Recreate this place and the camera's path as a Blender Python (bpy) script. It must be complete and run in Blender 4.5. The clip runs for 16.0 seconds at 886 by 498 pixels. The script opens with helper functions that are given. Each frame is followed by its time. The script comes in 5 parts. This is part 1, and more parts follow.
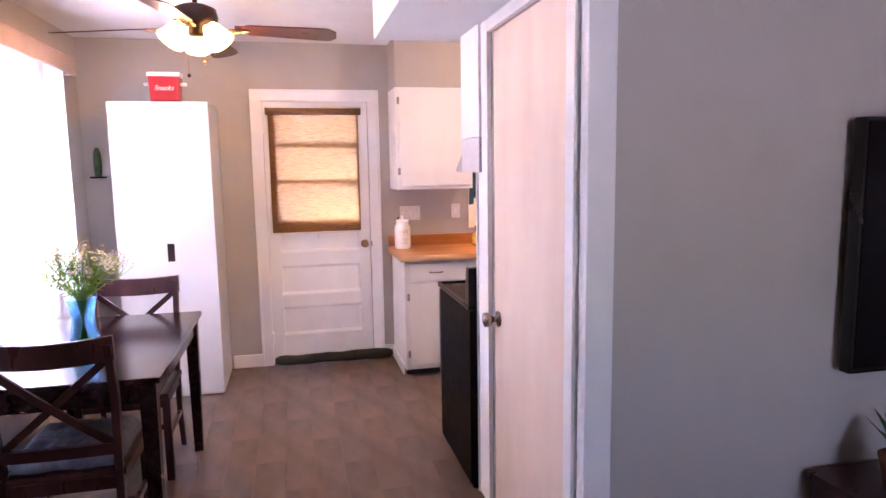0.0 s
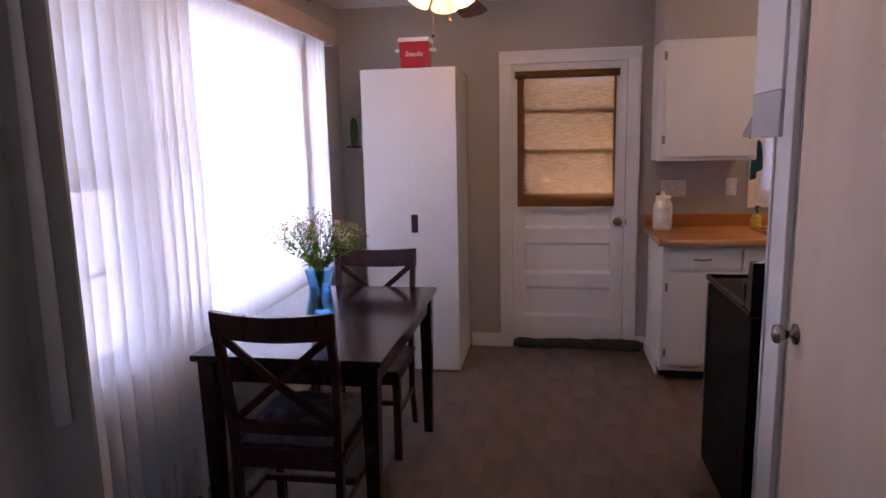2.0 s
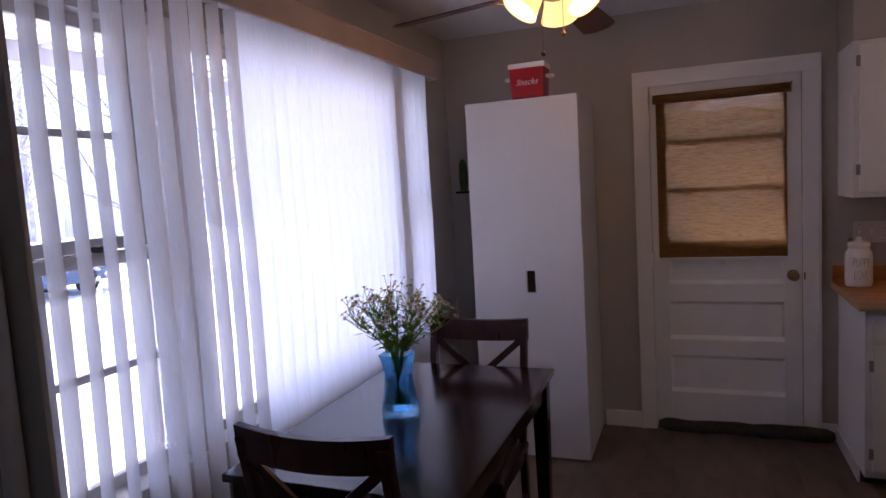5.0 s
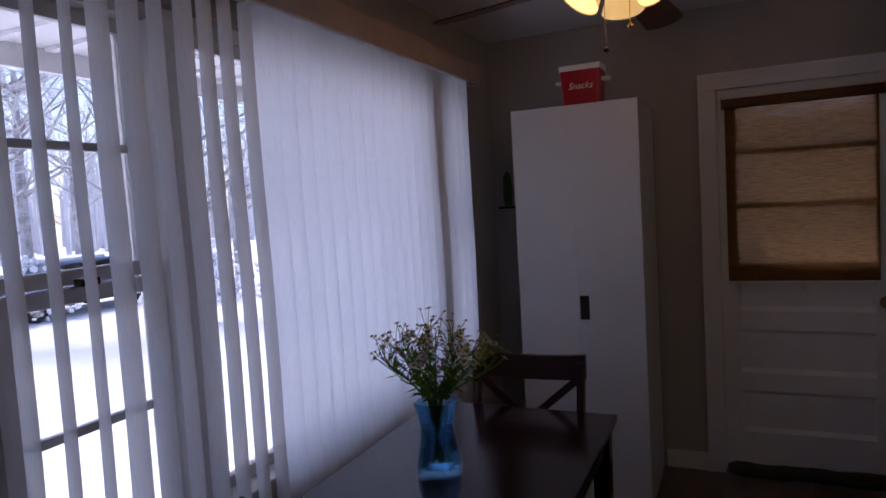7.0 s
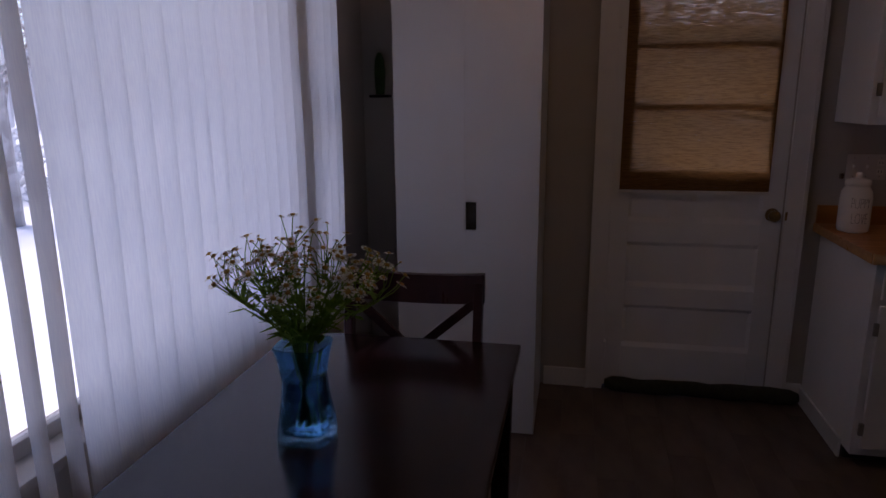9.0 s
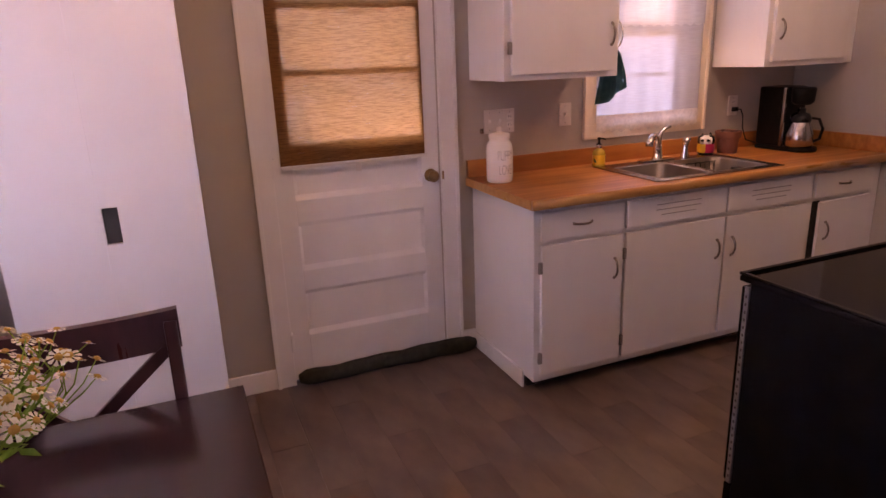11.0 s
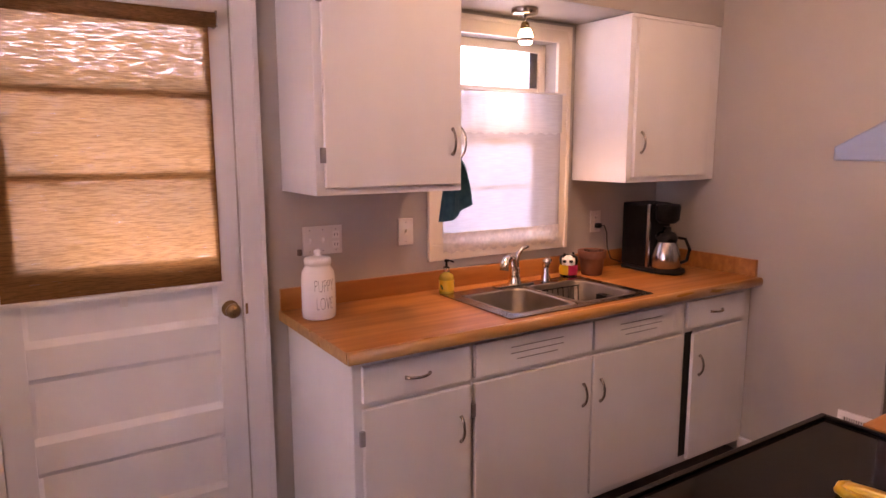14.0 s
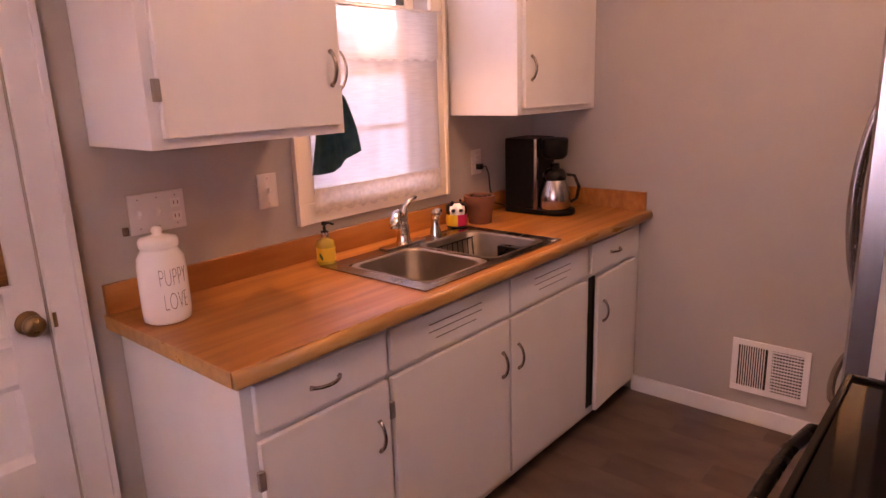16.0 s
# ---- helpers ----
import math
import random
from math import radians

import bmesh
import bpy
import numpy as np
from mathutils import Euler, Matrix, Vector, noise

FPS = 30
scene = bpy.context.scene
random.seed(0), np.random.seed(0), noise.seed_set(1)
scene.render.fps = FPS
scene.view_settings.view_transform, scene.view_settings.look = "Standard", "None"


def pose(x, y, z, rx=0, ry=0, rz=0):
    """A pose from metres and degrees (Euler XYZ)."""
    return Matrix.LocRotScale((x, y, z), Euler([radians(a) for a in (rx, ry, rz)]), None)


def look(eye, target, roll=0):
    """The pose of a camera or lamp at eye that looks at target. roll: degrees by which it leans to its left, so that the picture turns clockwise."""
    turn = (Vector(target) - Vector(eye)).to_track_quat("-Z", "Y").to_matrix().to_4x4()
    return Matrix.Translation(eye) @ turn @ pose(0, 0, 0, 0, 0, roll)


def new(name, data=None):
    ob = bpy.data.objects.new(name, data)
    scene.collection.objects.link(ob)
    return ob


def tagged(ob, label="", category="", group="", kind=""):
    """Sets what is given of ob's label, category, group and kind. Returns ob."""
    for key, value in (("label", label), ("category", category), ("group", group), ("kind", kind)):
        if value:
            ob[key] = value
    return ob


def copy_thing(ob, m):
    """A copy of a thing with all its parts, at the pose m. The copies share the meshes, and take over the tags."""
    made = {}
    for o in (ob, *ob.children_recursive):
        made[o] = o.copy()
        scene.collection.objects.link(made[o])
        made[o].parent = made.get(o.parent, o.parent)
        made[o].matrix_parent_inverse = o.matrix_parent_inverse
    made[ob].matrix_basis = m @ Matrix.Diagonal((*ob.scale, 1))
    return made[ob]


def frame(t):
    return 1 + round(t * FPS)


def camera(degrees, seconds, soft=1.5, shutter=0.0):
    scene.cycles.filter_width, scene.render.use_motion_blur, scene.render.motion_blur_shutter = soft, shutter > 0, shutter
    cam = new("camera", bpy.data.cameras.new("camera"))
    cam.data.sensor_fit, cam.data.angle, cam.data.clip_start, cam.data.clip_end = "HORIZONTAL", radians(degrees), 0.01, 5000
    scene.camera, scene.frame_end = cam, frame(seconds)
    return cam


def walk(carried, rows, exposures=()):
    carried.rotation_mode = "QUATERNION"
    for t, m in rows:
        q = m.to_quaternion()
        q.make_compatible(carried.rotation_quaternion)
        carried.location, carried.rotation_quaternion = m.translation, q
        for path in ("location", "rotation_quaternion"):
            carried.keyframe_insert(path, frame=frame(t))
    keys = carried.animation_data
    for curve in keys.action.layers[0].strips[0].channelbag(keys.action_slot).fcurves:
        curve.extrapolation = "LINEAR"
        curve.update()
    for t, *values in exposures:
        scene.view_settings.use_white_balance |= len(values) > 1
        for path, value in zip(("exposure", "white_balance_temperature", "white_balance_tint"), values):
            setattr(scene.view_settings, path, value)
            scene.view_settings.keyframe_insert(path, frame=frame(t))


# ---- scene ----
cam = camera(68.6, 16.0)
PATH = [
    (0, (0.289, -5.206, 1.559), (0.731, -3.272, 1.304), -0.9),
    (0.5, (0.213, -5.043, 1.557), (0.46, -3.072, 1.325), -0.8),
    (1, (0.234, -4.92, 1.544), (0.205, -2.937, 1.285), -1.1),
    (1.5, (0.323, -4.819, 1.545), (0.065, -2.854, 1.279), -0.3),
    (2, (0.337, -4.755, 1.532), (0.021, -2.807, 1.208), -1.2),
    (2.5, (0.29, -4.628, 1.528), (-0.007, -2.678, 1.196), -1.7),
    (3, (0.254, -4.512, 1.515), (-0.053, -2.572, 1.14), -2.5),
    (3.5, (0.329, -4.381, 1.516), (-0.152, -2.476, 1.141), -1.7),
    (4, (0.419, -4.282, 1.536), (-0.15, -2.393, 1.207), -1.6),
    (4.5, (0.381, -4.198, 1.533), (-0.27, -2.332, 1.223), -2.7),
    (5, (0.313, -4.07, 1.559), (-0.406, -2.214, 1.367), -3.4),
    (7.5, (0.122, -3.662, 1.581), (-0.708, -1.848, 1.43), -3.4),
    (8, (0.054, -3.527, 1.538), (-0.63, -1.663, 1.297), -1.9),
    (10.3, (-0.246, -3.032, 1.49), (-0.036, -1.134, 0.897), -1.5),
    (10.5, (-0.261, -2.989, 1.493), (0.114, -1.116, 0.901), -1.5),
    (11, (-0.311, -2.913, 1.502), (0.415, -1.139, 0.931), -2.2),
    (11.5, (-0.27, -2.853, 1.523), (0.683, -1.173, 1.005), -0.9),
    (12, (-0.144, -2.807, 1.552), (0.845, -1.113, 1.164), -0.1),
    (12.5, (-0.062, -2.721, 1.56), (0.981, -1.055, 1.191), -0.6),
    (13, (0.003, -2.61, 1.567), (1.135, -0.993, 1.247), -2.0),
    (13.5, (0.125, -2.53, 1.555), (1.247, -0.897, 1.283), -0.6),
    (14, (0.224, -2.441, 1.544), (1.288, -0.776, 1.237), -0.1),
    (14.5, (0.255, -2.26, 1.525), (1.422, -0.671, 1.186), -0.4),
    (15, (0.285, -2.09, 1.508), (1.467, -0.542, 1.055), -1.4),
    (15.5, (0.349, -1.989, 1.508), (1.612, -0.512, 1.036), -0.8),
    (16, (0.332, -1.858, 1.508), (1.8, -0.59, 1.022), -1.9),
]
EXPO = [(0, 5.0, 6250, 34), (1.5, 3.6, 6350, 32), (3.5, 2.4, 6150, 30), (5, 2.1, 6000, 29), (7.5, 0.5, 5950, 24), (8.2, 0.3, 5950, 23),
        (10.3, 2.45, 7100, 44), (11, 3.6, 7400, 50), (11.5, 4.05, 7500, 51), (12, 4.2, 7350, 48), (12.8, 4.1, 7350, 46), (13.5, 4.0, 7350, 46), (15, 4.0, 7750, 50), (16, 3.95, 8150, 56)]
walk(cam, [(t, look(eye, target, roll)) for t, eye, target, roll in PATH], EXPO)

# ---- world, sun, exposure ----
world = bpy.data.worlds.new("world")
scene.world = world
world.use_nodes = True
_bg = world.node_tree.nodes["Background"]
_sky = world.node_tree.nodes.new("ShaderNodeTexSky")
_sky.sky_type = 'NISHITA'
_sky.sun_disc = False
_sky.sun_elevation = radians(64)
_sky.sun_rotation = radians(-76)
_sky.dust_density = 1.2
_sky.air_density = 0.85
world.node_tree.links.new(_sky.outputs[0], _bg.inputs[0])
_bg.inputs[1].default_value = 0.15
sun_data = bpy.data.lights.new("sun", 'SUN')
sun_data.energy = 2.4
sun_data.angle = radians(20)
sun_data.color = (1.0, 0.96, 0.9)
sun = new("sun", sun_data)
sun.matrix_world = look((-4.5, 1.1, 10), (0, 0, 0))


def point_lamp(name, loc, watts, color, radius=0.04):
    d = bpy.data.lights.new(name, 'POINT')
    d.energy, d.color, d.shadow_soft_size = watts, color, radius
    o = new(name, d)
    o.location = loc
    return o


# daylight in the living-room window behind the walk
south = bpy.data.lights.new("south_window_daylight", 'AREA')
south.shape, south.size, south.size_y, south.energy, south.color = 'RECTANGLE', 0.8, 0.6, 0.30, (1.0, 0.74, 0.60)
south_ob = new("south_window_daylight", south)
south_ob.matrix_world = look((1.8, -7.25, 1.5), (1.8, -3, 1.3))

# ---- materials ----
def mat(name, c1, c2=None, scale=8.0, rough=0.5, metal=0.0, bump=0.0, bscale=60.0, stretch=(1, 1, 1),
        rvar=0.08, coat=0.0, rnd=0.0, spec=0.5, dirt=0.0):
    """Two-scale noise colour, rough variation and fine bump."""
    m = bpy.data.materials.new(name)
    m.use_nodes = True
    nt = m.node_tree
    N, L = nt.nodes, nt.links
    b = N["Principled BSDF"]
    b.inputs["Metallic"].default_value = metal
    b.inputs["Coat Weight"].default_value = coat
    b.inputs["Specular IOR Level"].default_value = spec
    tc = N.new("ShaderNodeTexCoord")
    mp = N.new("ShaderNodeMapping")
    mp.inputs["Scale"].default_value = stretch
    L.new(tc.outputs["Object"], mp.inputs[0])
    n1 = N.new("ShaderNodeTexNoise")
    n1.inputs["Scale"].default_value = scale
    n1.inputs["Detail"].default_value = 5
    L.new(mp.outputs[0], n1.inputs[0])
    mix = N.new("ShaderNodeMix")
    mix.data_type = 'RGBA'
    c2 = c2 or tuple(v * 0.9 for v in c1)
    mix.inputs[6].default_value = (*c1, 1)
    mix.inputs[7].default_value = (*c2, 1)
    ramp = N.new("ShaderNodeMapRange")
    ramp.inputs[1].default_value, ramp.inputs[2].default_value = 0.35, 0.65
    L.new(n1.outputs[0], ramp.inputs[0])
    L.new(ramp.outputs[0], mix.inputs[0])
    out = mix.outputs[2]
    if dirt:
        nd = N.new("ShaderNodeTexNoise")
        nd.inputs["Scale"].default_value = 1.7
        nd.inputs["Detail"].default_value = 8
        nd.inputs["Roughness"].default_value = 0.65
        L.new(tc.outputs["Object"], nd.inputs[0])
        mr = N.new("ShaderNodeMapRange")
        mr.inputs[1].default_value, mr.inputs[2].default_value = 0.45, 0.75
        mr.inputs[3].default_value, mr.inputs[4].default_value = 1.0, 1.0 - dirt
        L.new(nd.outputs[0], mr.inputs[0])
        hs = N.new("ShaderNodeHueSaturation")
        L.new(mr.outputs[0], hs.inputs["Value"])
        L.new(out, hs.inputs["Color"])
        out = hs.outputs[0]
    if rnd:
        oi = N.new("ShaderNodeObjectInfo")
        mr = N.new("ShaderNodeMapRange")
        mr.inputs[3].default_value, mr.inputs[4].default_value = 1 - rnd, 1 + rnd
        L.new(oi.outputs["Random"], mr.inputs[0])
        hs = N.new("ShaderNodeHueSaturation")
        L.new(mr.outputs[0], hs.inputs["Value"])
        L.new(out, hs.inputs["Color"])
        out = hs.outputs[0]
    L.new(out, b.inputs["Base Color"])
    mr = N.new("ShaderNodeMapRange")
    mr.inputs[3].default_value, mr.inputs[4].default_value = max(0, rough - rvar), min(1, rough + rvar)
    L.new(n1.outputs[0], mr.inputs[0])
    L.new(mr.outputs[0], b.inputs["Roughness"])
    if bump:
        n2 = N.new("ShaderNodeTexNoise")
        n2.inputs["Scale"].default_value = bscale
        n2.inputs["Detail"].default_value = 4
        L.new(mp.outputs[0], n2.inputs[0])
        bp = N.new("ShaderNodeBump")
        bp.inputs["Strength"].default_value = bump
        bp.inputs["Distance"].default_value = 0.003
        L.new(n2.outputs[0], bp.inputs["Height"])
        L.new(bp.outputs[0], b.inputs["Normal"])
    return m


def glow(name, color, strength):
    m = bpy.data.materials.new(name)
    m.use_nodes = True
    b = m.node_tree.nodes["Principled BSDF"]
    b.inputs["Base Color"].default_value = (*color, 1)
    b.inputs["Emission Color"].default_value = (*color, 1)
    b.inputs["Emission Strength"].default_value = strength
    b.inputs["Roughness"].default_value = 0.35
    return m


def glass(name, color=(1, 1, 1), rough=0.0, ior=1.45):
    m = bpy.data.materials.new(name)
    m.use_nodes = True
    b = m.node_tree.nodes["Principled BSDF"]
    b.inputs["Base Color"].default_value = (*color, 1)
    b.inputs["Transmission Weight"].default_value = 1
    b.inputs["Roughness"].default_value = rough
    b.inputs["IOR"].default_value = ior
    return m


def cloth(name, color, trans, through_part=0.0, share=0.5, weave=0.0, stretch=(1, 1, 1), wscale=300.0, holes=0.0, bump=0.3):
    """Thin fabric: diffuse and translucent light mixed, with an open weave that lets some light straight through."""
    m = bpy.data.materials.new(name)
    m.use_nodes = True
    nt = m.node_tree
    N, L = nt.nodes, nt.links
    N.remove(N["Principled BSDF"])
    o = N["Material Output"]
    d = N.new("ShaderNodeBsdfDiffuse")
    t = N.new("ShaderNodeBsdfTranslucent")
    mix = N.new("ShaderNodeMixShader")
    mix.inputs[0].default_value = share
    d.inputs[0].default_value = (*color, 1)
    t.inputs[0].default_value = (*trans, 1)
    L.new(d.outputs[0], mix.inputs[1])
    L.new(t.outputs[0], mix.inputs[2])
    tc = N.new("ShaderNodeTexCoord")
    mp = N.new("ShaderNodeMapping")
    mp.inputs["Scale"].default_value = stretch
    L.new(tc.outputs["Object"], mp.inputs[0])
    ns = N.new("ShaderNodeTexNoise")
    ns.inputs["Scale"].default_value = wscale
    ns.inputs["Detail"].default_value = 3
    L.new(mp.outputs[0], ns.inputs[0])
    if weave:
        for sh, col in ((d, color), (t, trans)):
            mx = N.new("ShaderNodeMix")
            mx.data_type = 'RGBA'
            mx.inputs[6].default_value = (*[v * (1 - weave) for v in col], 1)
            mx.inputs[7].default_value = (*[min(1, v * (1 + weave)) for v in col], 1)
            mr = N.new("ShaderNodeMapRange")
            mr.inputs[1].default_value, mr.inputs[2].default_value = 0.35, 0.65
            L.new(ns.outputs[0], mr.inputs[0])
            L.new(mr.outputs[0], mx.inputs[0])
            L.new(mx.outputs[2], sh.inputs[0])
    last = mix
    if holes or through_part:
        tr = N.new("ShaderNodeBsdfTransparent")
        m2 = N.new("ShaderNodeMixShader")
        L.new(mix.outputs[0], m2.inputs[1])
        L.new(tr.outputs[0], m2.inputs[2])
        if holes:
            mr = N.new("ShaderNodeMapRange")
            mr.inputs[1].default_value, mr.inputs[2].default_value = 0.58, 0.76
            mr.inputs[3].default_value, mr.inputs[4].default_value = through_part, holes
            L.new(ns.outputs[0], mr.inputs[0])
            L.new(mr.outputs[0], m2.inputs[0])
        else:
            m2.inputs[0].default_value = through_part
        last = m2
    bp = N.new("ShaderNodeBump")
    bp.inputs["Strength"].default_value = bump
    bp.inputs["Distance"].default_value = 0.003
    L.new(ns.outputs[0], bp.inputs["Height"])
    L.new(bp.outputs[0], d.inputs["Normal"])
    L.new(last.outputs[0], o.inputs[0])
    return m


M_WALL = mat("greige_wall_paint", (0.425, 0.385, 0.340), (0.405, 0.365, 0.322), 3, 0.62, bump=0.12, bscale=220, dirt=0.05)
M_CEIL = mat("ceiling_paint", (0.76, 0.75, 0.74), (0.72, 0.71, 0.70), 3, 0.8, bump=0.25, bscale=160)
M_TRIM = mat("white_trim_paint", (0.78, 0.76, 0.74), (0.74, 0.72, 0.70), 6, 0.38, bump=0.06, bscale=90, dirt=0.06)
M_CAB = mat("white_cabinet_paint", (0.78, 0.755, 0.735), (0.745, 0.72, 0.70), 4, 0.42, bump=0.12, bscale=70, stretch=(1, 1, 0.15), dirt=0.07)
M_WARD = mat("white_laminate", (0.64, 0.63, 0.62), (0.62, 0.61, 0.60), 5, 0.4, bump=0.03)
M_FLOOR = mat("grey_vinyl_plank", (0.150, 0.102, 0.080), (0.097, 0.065, 0.051), 3.4, 0.38, bump=0.06, bscale=30, stretch=(2.4, 0.9, 1), rnd=0.055, rvar=0.10, dirt=0.35)
M_SUB = mat("plank_joint", (0.08, 0.065, 0.058), rough=0.8)
M_COUNTER = mat("butcher_block_laminate", (0.50, 0.205, 0.050), (0.34, 0.122, 0.028), 3.5, 0.36, bump=0.03, bscale=60, stretch=(0.5, 8, 5), rvar=0.06, dirt=0.22)
M_EDGE = mat("counter_edge", (0.52, 0.26, 0.075), (0.42, 0.19, 0.05), 6, 0.3, stretch=(0.6, 6, 6))
M_ESP = mat("espresso_wood", (0.026, 0.011, 0.010), (0.014, 0.006, 0.006), 5, 0.17, bump=0.04, bscale=50, stretch=(8, 0.8, 8), rvar=0.05, spec=0.42)
M_ESPC = mat("chair_wood", (0.054, 0.017, 0.014), (0.030, 0.010, 0.009), 6, 0.3, bump=0.06, bscale=60, stretch=(4, 4, 0.8), spec=0.3)
M_CUSH = mat("charcoal_cushion", (0.17, 0.17, 0.195), (0.115, 0.115, 0.135), 30, 0.9, bump=0.5, bscale=300)
M_BLACK = mat("black_enamel", (0.006, 0.005, 0.006), (0.008, 0.007, 0.008), 9, 0.16, rvar=0.05, spec=0.2)
M_CERAN = mat("black_glass_cooktop", (0.006, 0.0045, 0.005), (0.008, 0.006, 0.0065), 4, 0.07, rvar=0.03, spec=0.09)
M_STOVE = mat("black_stove_side", (0.004, 0.0036, 0.005), (0.006, 0.0053, 0.0065), 14, 0.5, spec=0.05, bump=0.04)
M_BLACKM = mat("black_plastic", (0.008, 0.0075, 0.008), (0.011, 0.010, 0.011), 20, 0.28, bump=0.04, spec=0.2)
M_STEEL = mat("brushed_steel", (0.40, 0.37, 0.345), (0.33, 0.30, 0.28), 10, 0.25, 1.0, bump=0.04, bscale=80, stretch=(0.3, 12, 12))
M_FSIDE = mat("fridge_side_grey", (0.045, 0.042, 0.043), (0.055, 0.051, 0.052), 60, 0.5, bump=0.15, bscale=240)
M_STEELV = mat("fridge_steel", (0.48, 0.46, 0.45), (0.45, 0.43, 0.42), 10, 0.24, 1.0, stretch=(6, 6, 0.3), rvar=0.03)
M_CHROME = mat("chrome", (0.75, 0.73, 0.72), (0.70, 0.68, 0.67), 12, 0.1, 1.0, rvar=0.04)
M_BRASS = mat("aged_brass", (0.34, 0.22, 0.10), (0.22, 0.14, 0.07), 25, 0.3, 1.0)
M_NICKEL = mat("satin_nickel", (0.42, 0.37, 0.33), (0.34, 0.30, 0.27), 25, 0.22, 1.0)
M_HINGE = mat("dull_nickel", (0.30, 0.28, 0.265), (0.24, 0.22, 0.21), 25, 0.4, 0.45)
M_DOORW = mat("pale_birch_door", (0.80, 0.635, 0.495), (0.71, 0.535, 0.405), 2.6, 0.45, bump=0.05, bscale=40, stretch=(1.6, 1.6, 0.5), dirt=0.08)
M_CREAM = mat("cream_window_paint", (0.78, 0.70, 0.58), (0.74, 0.65, 0.53), 5, 0.4, bump=0.06)
M_VAL = mat("beige_valance", (0.46, 0.35, 0.29), (0.41, 0.31, 0.26), 6, 0.5, bump=0.05)
M_ROD = mat("pale_plastic", (0.72, 0.68, 0.64), (0.68, 0.64, 0.60), 9, 0.4)
M_SLAT = cloth("blind_fabric", (0.88, 0.89, 0.93), (0.94, 0.955, 1.0), 0.05, 0.80, 0.04, (6, 6, 0.4), 60)
M_SHADE = cloth("woven_shade", (0.335, 0.163, 0.060), (0.225, 0.117, 0.041), 0.003, 0.58, 0.30, (1.5, 1, 30), 15, 0.42, bump=0.12)
M_SHADER = cloth("shade_roll", (0.24, 0.13, 0.06), (0.22, 0.10, 0.04), 0.0, 0.25, 0.25, (1.5, 8, 16), 30)
M_LACE = cloth("sheer_curtain", (0.70, 0.66, 0.64), (0.24, 0.232, 0.223), 0.10, 0.5, 0.05, (1, 1, 16), 12)
M_NET = cloth("fine_net_curtain", (0.70, 0.67, 0.66), (0.16, 0.152, 0.148), 0.20, 0.5, 0.05, (1, 1, 16), 12)
M_LACE2 = cloth("lace_border", (0.80, 0.72, 0.64), (0.42, 0.37, 0.33), 0.02, 0.45, 0.10, (1, 1, 1), 60)
M_GLASS = glass("window_glass")
M_VASE = glass("blue_glass", (0.50, 0.76, 0.93), 0.0, 1.35)
_nt = M_VASE.node_tree
_clear = _nt.nodes.new("ShaderNodeBsdfTransparent")
_clear.inputs[0].default_value = (0.54, 0.78, 0.94, 1)
_thin = _nt.nodes.new("ShaderNodeMixShader")
_thin.inputs[0].default_value = 0.55
_out = _nt.nodes["Material Output"]
_nt.links.new(_out.inputs[0].links[0].from_socket, _thin.inputs[1])
_nt.links.new(_clear.outputs[0], _thin.inputs[2])
_nt.links.new(_thin.outputs[0], _out.inputs[0])
M_WATER = glass("water", (0.78, 0.90, 0.97), 0.0, 1.33)
M_RED = mat("red_enamel", (0.40, 0.008, 0.016), (0.34, 0.007, 0.013), 8, 0.35)
M_WHITE = mat("white_enamel", (0.80, 0.78, 0.76), (0.76, 0.74, 0.72), 8, 0.3)
M_CERAM = mat("white_ceramic", (0.80, 0.76, 0.72), (0.77, 0.73, 0.69), 8, 0.18, bump=0.04, bscale=30)
# near-black that paints the shade in socket slots and perforations
M_HOLE = mat("hole_shade", (0.06, 0.045, 0.04), rough=0.6)
M_LETTER = mat("brown_lettering", (0.16, 0.12, 0.10), rough=0.5)
# grey for the painted shade in vent slots, and for plate screws
M_SLOT = mat("slot_shade_screw_grey", (0.26, 0.23, 0.21), rough=0.7)
M_TERRA = mat("terracotta", (0.20, 0.075, 0.038), (0.15, 0.052, 0.028), 14, 0.75, bump=0.2)
M_SOIL = mat("dark_soil", (0.05, 0.025, 0.02), (0.09, 0.03, 0.03), 60, 0.9, bump=0.8)
M_TEAL = mat("teal_towel", (0.055, 0.150, 0.170), (0.035, 0.110, 0.130), 40, 0.95, bump=0.6, bscale=400)
M_OLIVE = mat("olive_fleece", (0.045, 0.045, 0.032), (0.032, 0.032, 0.024), 30, 0.95, bump=0.6, bscale=250)
M_YELLOW = mat("yellow_plastic", (0.72, 0.44, 0.02), (0.66, 0.38, 0.015), 10, 0.3)
M_FANW = mat("fan_blade_wood", (0.085, 0.022, 0.015), (0.05, 0.014, 0.010), 6, 0.3, stretch=(1, 9, 1))
M_BRONZE = mat("dark_bronze", (0.06, 0.035, 0.028), (0.04, 0.025, 0.02), 20, 0.35, 0.8)
M_STEM = cloth("stem_green", (0.20, 0.33, 0.06), (0.26, 0.40, 0.06), 0.0, 0.45, 0.15, (1, 1, 1), 40)
M_PETAL = cloth("cream_petal", (0.78, 0.74, 0.60), (0.74, 0.68, 0.48), 0.0, 0.5, 0.06, (1, 1, 1), 60)
M_FCORE = mat("yellow_floret", (0.55, 0.33, 0.05), (0.42, 0.24, 0.04), 60, 0.8)
M_SNOW = mat("snow", (0.80, 0.81, 0.84), (0.74, 0.75, 0.79), 0.6, 0.8, bump=0.4, bscale=2)
